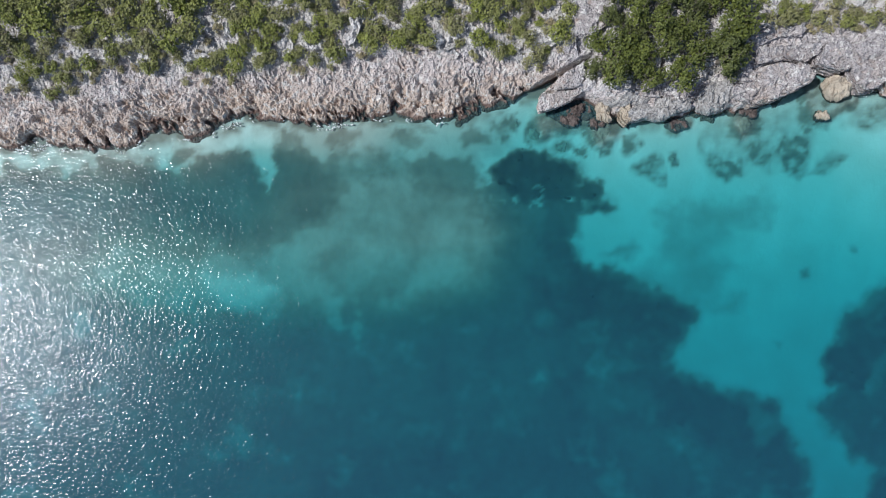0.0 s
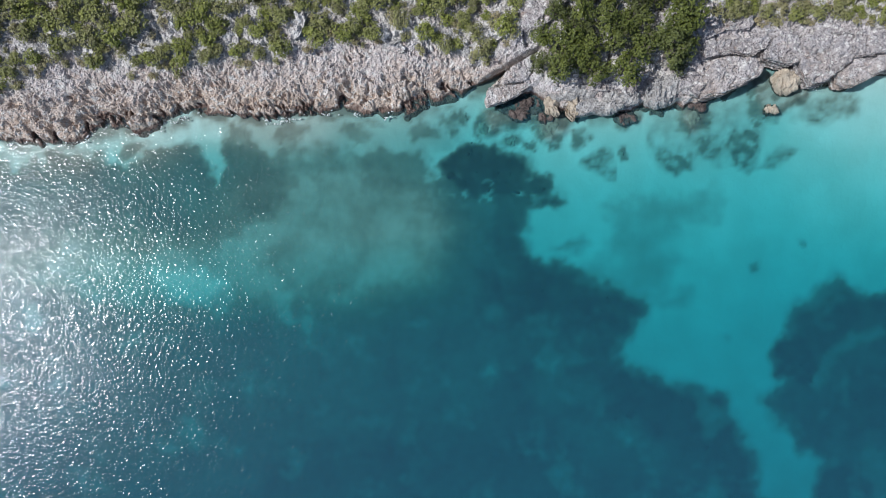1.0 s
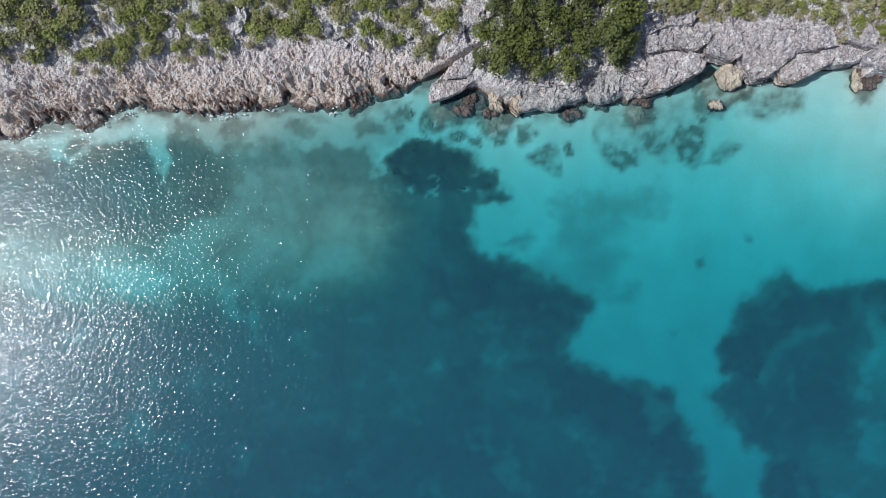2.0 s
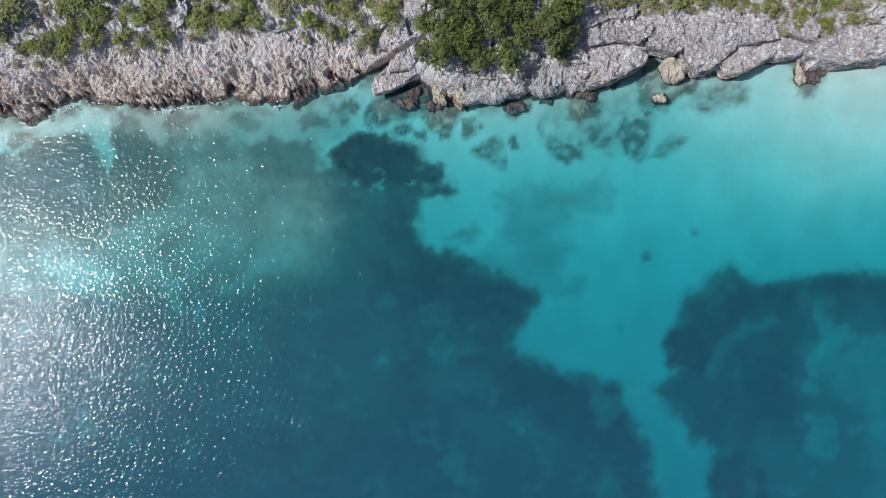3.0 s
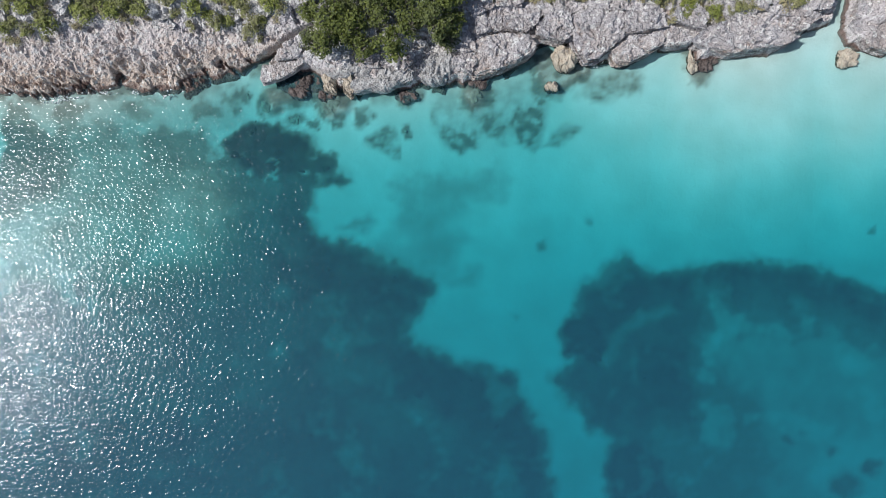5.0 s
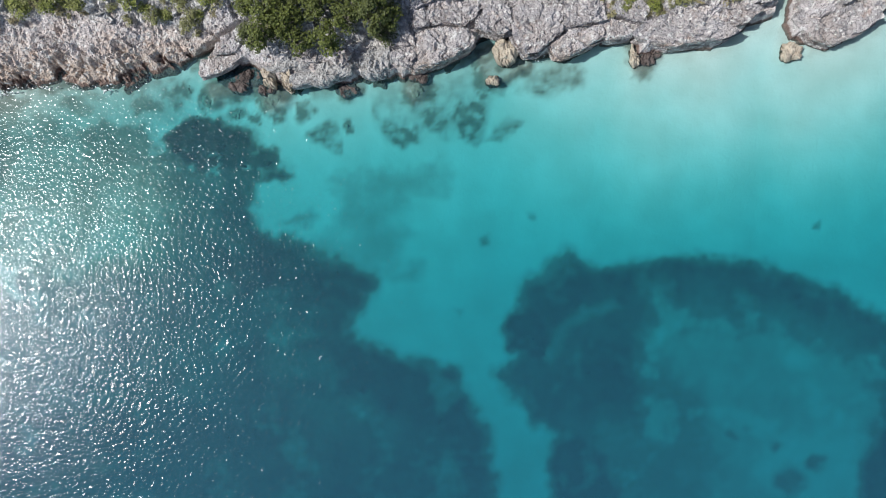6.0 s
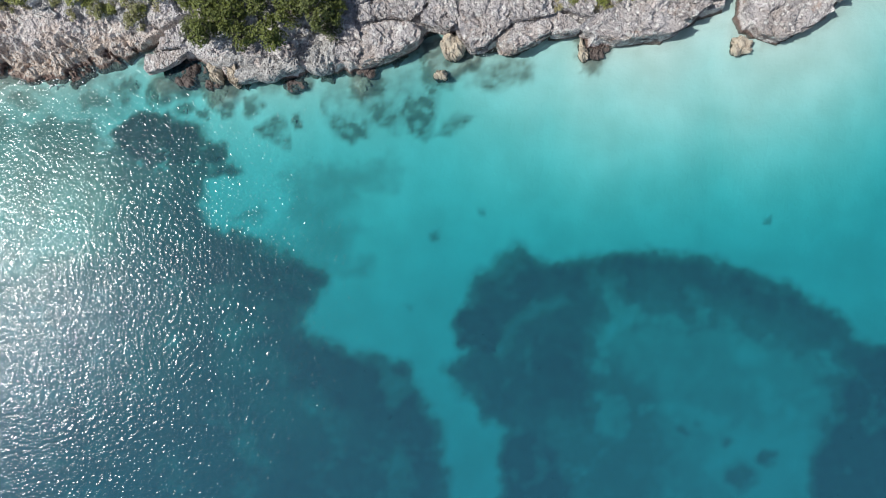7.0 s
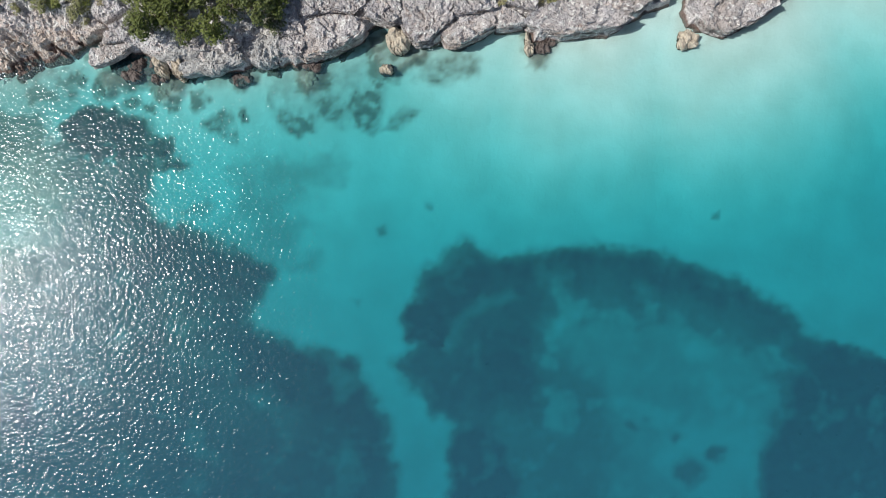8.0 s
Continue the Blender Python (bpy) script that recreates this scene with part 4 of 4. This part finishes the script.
# ---- seagrass ----
def meadow(name, x0, x1, y0, y1, count, label, seed):
    rng = np.random.default_rng(seed)
    x, y = rng.uniform(x0, x1, count), rng.uniform(y0, y1, count)
    g = growth(x, y)
    ok = rng.uniform(0.86, 1.02, count) < g
    x, y, g = x[ok], y[ok], g[ok]
    z = -bed_depth(x, y)
    m, k = len(x), 7
    r, h = rng.uniform(0.25, 0.75, m), rng.uniform(0.04, 0.11, m)
    spin = rng.uniform(0, 6.28, m)
    a = spin[:, None] + np.arange(k)[None] * 2 * np.pi / k
    def ring(f, zf, jitter):
        rr = r[:, None] * f * rng.uniform(1 - jitter, 1 + jitter, (m, k))
        return np.stack([x[:, None] + rr * np.cos(a), y[:, None] + rr * np.sin(a), (z + h * zf)[:, None] + 0 * a], -1)
    co = np.concatenate([ring(1.0, -0.2, 0.45), ring(0.6, 0.75, 0.35), np.stack([x, y, z + h], -1)[:, None]], 1)
    i = np.arange(k)
    j = (i + 1) % k
    tris = np.concatenate([np.stack([i, j, k + j], -1), np.stack([i, k + j, k + i], -1), np.stack([k + i, k + j, np.full(k, 2 * k)], -1)])
    faces = (np.arange(m)[:, None, None] * (2 * k + 1) + tris[None]).reshape(-1, 3)
    ob = new(name, mesh_of(name, co.reshape(-1, 3), faces, SEAGRASS))
    return tagged(ob, label, "seagrass", kind="stuff")


meadow("seagrass_meadow", -50, 40, -36, 11, 15000, "dark seagrass growing in broad beds on sand", 1)
meadow("seagrass_meadow", 38, 92, -36, 0, 9000, "dark seagrass in a rounded bed with a thin middle", 2)
meadow("reef_weed", 7, 18, 3.5, 12, 700, "dark tufted weed on a shallow reef", 3)


# ---- plants ----
def leafy(name, seed, radius, tall, rosettes, leaf, material):
    """The crown of a bush: rosettes of small leaves over an uneven, gappy dome."""
    rng = np.random.default_rng(seed)
    lobes = [(rng.uniform(-0.68, 0.68) * radius, rng.uniform(-0.68, 0.68) * radius, rng.uniform(0.35, 0.85) * tall, rng.uniform(0.25, 0.55) * radius) for _ in range(11)]
    co, faces = [], []
    for r in range(rosettes):
        lx, ly, lz, lr = lobes[rng.integers(11)]
        a, u = rng.uniform(0, 6.283), rng.uniform(-0.35, 1)
        out = np.array([math.cos(a) * math.sqrt(1 - u * u), math.sin(a) * math.sqrt(1 - u * u), u])
        c = np.array([lx, ly, lz]) + out * lr * rng.uniform(0.6, 1.25) * np.array([1, 1, 0.8])
        c[2] = max(c[2], 0.12)
        up = out + np.array([0, 0, 0.7])
        up /= np.linalg.norm(up)
        e = np.cross(up, [0.3, 0.9, 0.2])
        e /= np.linalg.norm(e)
        f = np.cross(up, e)
        count = rng.integers(6, 10)
        start = rng.uniform(0, 6.28)
        for q in range(count):
            b = start + q * 2.4
            w = math.cos(b) * e + math.sin(b) * f
            side = np.cross(up, w)
            lift = rng.uniform(0.1, 0.75)
            length = leaf * rng.uniform(0.7, 1.25)
            way = w * math.cos(lift) + up * math.sin(lift)
            i = len(co)
            co += [c + way * length * 0.05, c + way * length * 0.55 + side * length * 0.3, c + way * length - up * length * 0.12, c + way * length * 0.55 - side * length * 0.3]
            faces.append((i, i + 1, i + 2, i + 3))
    return mesh_of(name, co, faces, material, True)


def stems(name, seed, radius, tall, material):
    """A short trunk that forks into tapering limbs."""
    rng = np.random.default_rng(seed)
    co, faces = [], []

    def limb(p, q, r0, r1):
        way = (q - p) / np.linalg.norm(q - p)
        e = np.cross(way, [0.31, 0.2, 0.9])
        e /= np.linalg.norm(e)
        f = np.cross(way, e)
        i = len(co)
        for c, r in ((p, r0), ((p + q) / 2 + e * r0 * 0.6, (r0 + r1) / 2), (q, r1)):
            co.extend(c + r * (math.cos(b) * e + math.sin(b) * f) for b in np.arange(5) * 1.2566)
        for s in (0, 5):
            for b in range(5):
                faces.append((i + s + b, i + s + (b + 1) % 5, i + s + 5 + (b + 1) % 5, i + s + 5 + b))

    top = np.array([0.05, 0.03, tall * 0.35])
    limb(np.array([0, 0, -0.35]), top, 0.07 * tall, 0.045 * tall)
    for b in range(6):
        a = b * 1.047 + rng.uniform(-0.3, 0.3)
        end = np.array([math.cos(a) * radius * 0.6, math.sin(a) * radius * 0.6, tall * rng.uniform(0.6, 0.85)])
        limb(top, end, 0.035 * tall, 0.01)
        limb((top + end) / 2, end + rng.uniform(-0.3, 0.3, 3) * radius, 0.02 * tall, 0.008)
    return mesh_of(name, co, faces, material)


def plant(name, seed, radius, tall, rosettes, leaf, material, label, category, group):
    ob = new(name)
    for part_name, me in (("trunk", stems("trunk", seed, radius, tall, BARK)), ("crown", leafy("crown", seed, radius, tall, rosettes, leaf, material))):
        child = new(part_name, me)
        child.parent = ob
    return tagged(ob, label, category, group)


KINDS = {
    "coastal_tree": [plant("coastal_tree", 11 + s, 1.15, 2.8, 560, 0.115, LEAF_TREE, "low glossy green coastal tree with a dense crown", "tree", "trees in the grove") for s in range(5)],
    "green_shrub": [plant("green_shrub", 31 + s, 0.8, 1.25, 330, 0.095, LEAF_SHRUB, "rounded yellow-green shrub growing in bare limestone", "shrub", "green shrubs") for s in range(5)],
    "dry_shrub": [plant("dry_shrub", 51 + s, 0.6, 0.8, 190, 0.08, LEAF_DRY, "low grey-olive half-dry shrub on limestone", "shrub", "dry shrubs") for s in range(4)],
}
rng = np.random.default_rng(77)
placed, used = [], {k: 0 for k in KINDS}


def room(x, y, r):
    return all((x - a) ** 2 + (y - b) ** 2 > (0.62 * (r + q)) ** 2 for a, b, q in placed)


def sow(kind, outline, count, x0, x1, y0, y1, size, gap, limit, margin=0.2):
    """Scatter plants of a kind inside an outline, with bare gaps."""
    done, tries = 0, count * 14
    ax, ay, sizes = rng.uniform(x0, x1, tries), rng.uniform(y0, y1, tries), rng.uniform(*size, tries)
    good = (inside(ax, ay, outline) >= margin) & (fbm(ax, ay, 3.0, 3, 131) >= gap)
    for x, y, s in zip(ax[good], ay[good], sizes[good]):
        if done >= count or used[kind] >= limit:
            break
        r = {"coastal_tree": 1.15, "green_shrub": 0.8, "dry_shrub": 0.6}[kind] * s
        if not room(x, y, r):
            continue
        models = KINDS[kind]
        m = pose(x, y, land_at(x, y) - 0.05, rng.uniform(-6, 6), rng.uniform(-6, 6), rng.uniform(0, 360))
        model = models[used[kind] % len(models)]
        if used[kind] < len(models):
            ob = model
            ob.matrix_basis = m
        else:
            ob = copy_thing(model, m)
        ob.scale = (s * rng.uniform(0.9, 1.15), s * rng.uniform(0.9, 1.15), s * rng.uniform(0.8, 1.1))
        placed.append((x, y, r))
        used[kind] += 1
        done += 1


OUTCROPS = [(-30.5, 18.2, 1.1, 0.5), (-28.6, 18.5, 1.0, 0.6), (-26.8, 19.6, 0.7, 0.9), (-25.4, 18.4, 0.8, 0.6), (-36.5, 17.2, 0.8, 0.6), (-17.2, 19.8, 0.6, 1.2),
            (-15.0, 18.6, 0.8, 0.6), (-6.2, 20.6, 0.5, 1.1), (-3.0, 21.2, 0.9, 0.5), (1.8, 20.0, 0.9, 0.7), (4.0, 20.6, 0.9, 1.0), (6.8, 20.4, 0.5, 1.0), (11.0, 19.8, 0.6, 0.8),
            (14.6, 20.2, 0.7, 1.2), (20.2, 17.4, 0.5, 0.9), (47.5, 20.4, 0.8, 0.5), (54.6, 20.8, 0.9, 0.5),
            (5.6, 18.9, 0.9, 0.6), (8.6, 18.6, 0.8, 0.5), (8.2, 20.0, 0.6, 0.8), (-9.5, 19.4, 0.9, 0.5), (2.6, 19.0, 0.8, 0.4), (-20.8, 18.4, 0.9, 0.4), (-12.4, 19.0, 0.7, 0.6)]
for k, (x, y, rx, ry) in enumerate(OUTCROPS):
    ring = [(x + 1.25 * rx * math.cos(a) * rng.uniform(0.5, 1.4), y + 1.1 * ry * math.sin(a) * rng.uniform(0.5, 1.4)) for a in np.linspace(0, 5.6, 9)]
    z = land_at(x, y)
    star_rock("limestone_outcrop", ring, z - 0.7, z + 0.16, 1500 + 11 * k, CHALK, "bare white limestone outcrop among the shrubs", "rock", 7.0, 0.34, (0.05, 0.12), 5, "limestone outcrops", True, 0.3)
    placed.append((x, y, 0.75 * (rx + ry) / 2))

sow("coastal_tree", VEG_GROVE, 9, 26, 28.2, 16.2, 23, (1.2, 1.5), -1, 200, 0.3)
sow("coastal_tree", VEG_GROVE, 95, 13, 29, 15, 26, (0.75, 1.25), -1, 200, 0.35)
sow("green_shrub", VEG_WEST, 40, -48, -19, 18.5, 25, (1.1, 1.5), -0.05, 285, 1.0)
sow("green_shrub", VEG_WEST, 180, -48, 14, 15, 25, (0.55, 1.25), -0.14, 285)
sow("green_shrub", VEG_EAST, 70, 29, 62, 19, 23.5, (0.5, 1.0), -0.1, 285)
sow("dry_shrub", VEG_WEST, 110, -48, 14, 14.5, 25, (0.5, 1.1), -0.5, 290, -0.7)
sow("dry_shrub", VEG_EAST, 110, 29, 63, 19, 23, (0.5, 1.1), -0.5, 290, -0.2)


# ---- foam ----
n = Nodes("sea_foam")
FOAM = n.finish(n.mix(n.noise(0.1, 4), (0.62, 0.66, 0.67), (0.85, 0.87, 0.87)), 0.7)
rng = np.random.default_rng(91)
x, y = rng.uniform(-45, 62, 60000), rng.uniform(9, 20, 60000)
d = inland(x, y)
ok = ((x < 4) | ((x > 39.8) & (x < 41.8))) & (d > -0.55) & (d < 0.1) & (fbm(x, y, 2.0, 3, 151) > 0.10 + 0.16 * smooth(5, 25, x)) & (rng.uniform(0, 1, 60000) < 0.5)
x, y = x[ok][:500], y[ok][:500]
m, k = len(x), 8
a = np.arange(k)[None] * 2 * np.pi / k + rng.uniform(0, 6, (m, 1))
r = rng.uniform(0.02, 0.06, (m, 1)) * rng.uniform(0.4, 1.5, (m, k))
rim = np.stack([x[:, None] + 1.4 * r * np.cos(a), y[:, None] + r * np.sin(a), np.full((m, k), 0.04)], -1)
crown = np.concatenate([rim, rim * [1, 1, 0] + [0, 0, -0.06], np.stack([x, y, np.full(m, 0.052)], -1)[:, None]], 1)
i, j = np.arange(k), (np.arange(k) + 1) % k
tris = np.concatenate([np.stack([i, j, np.full(k, 2 * k)], -1), np.stack([k + i, k + j, j], -1), np.stack([k + i, j, i], -1)])
tagged(new("sea_foam", mesh_of("sea_foam", crown.reshape(-1, 3), (np.arange(m)[:, None, None] * (2 * k + 1) + tris[None]).reshape(-1, 3), FOAM)),
       "white flecks of foam washing along the rocks", "foam", kind="stuff")
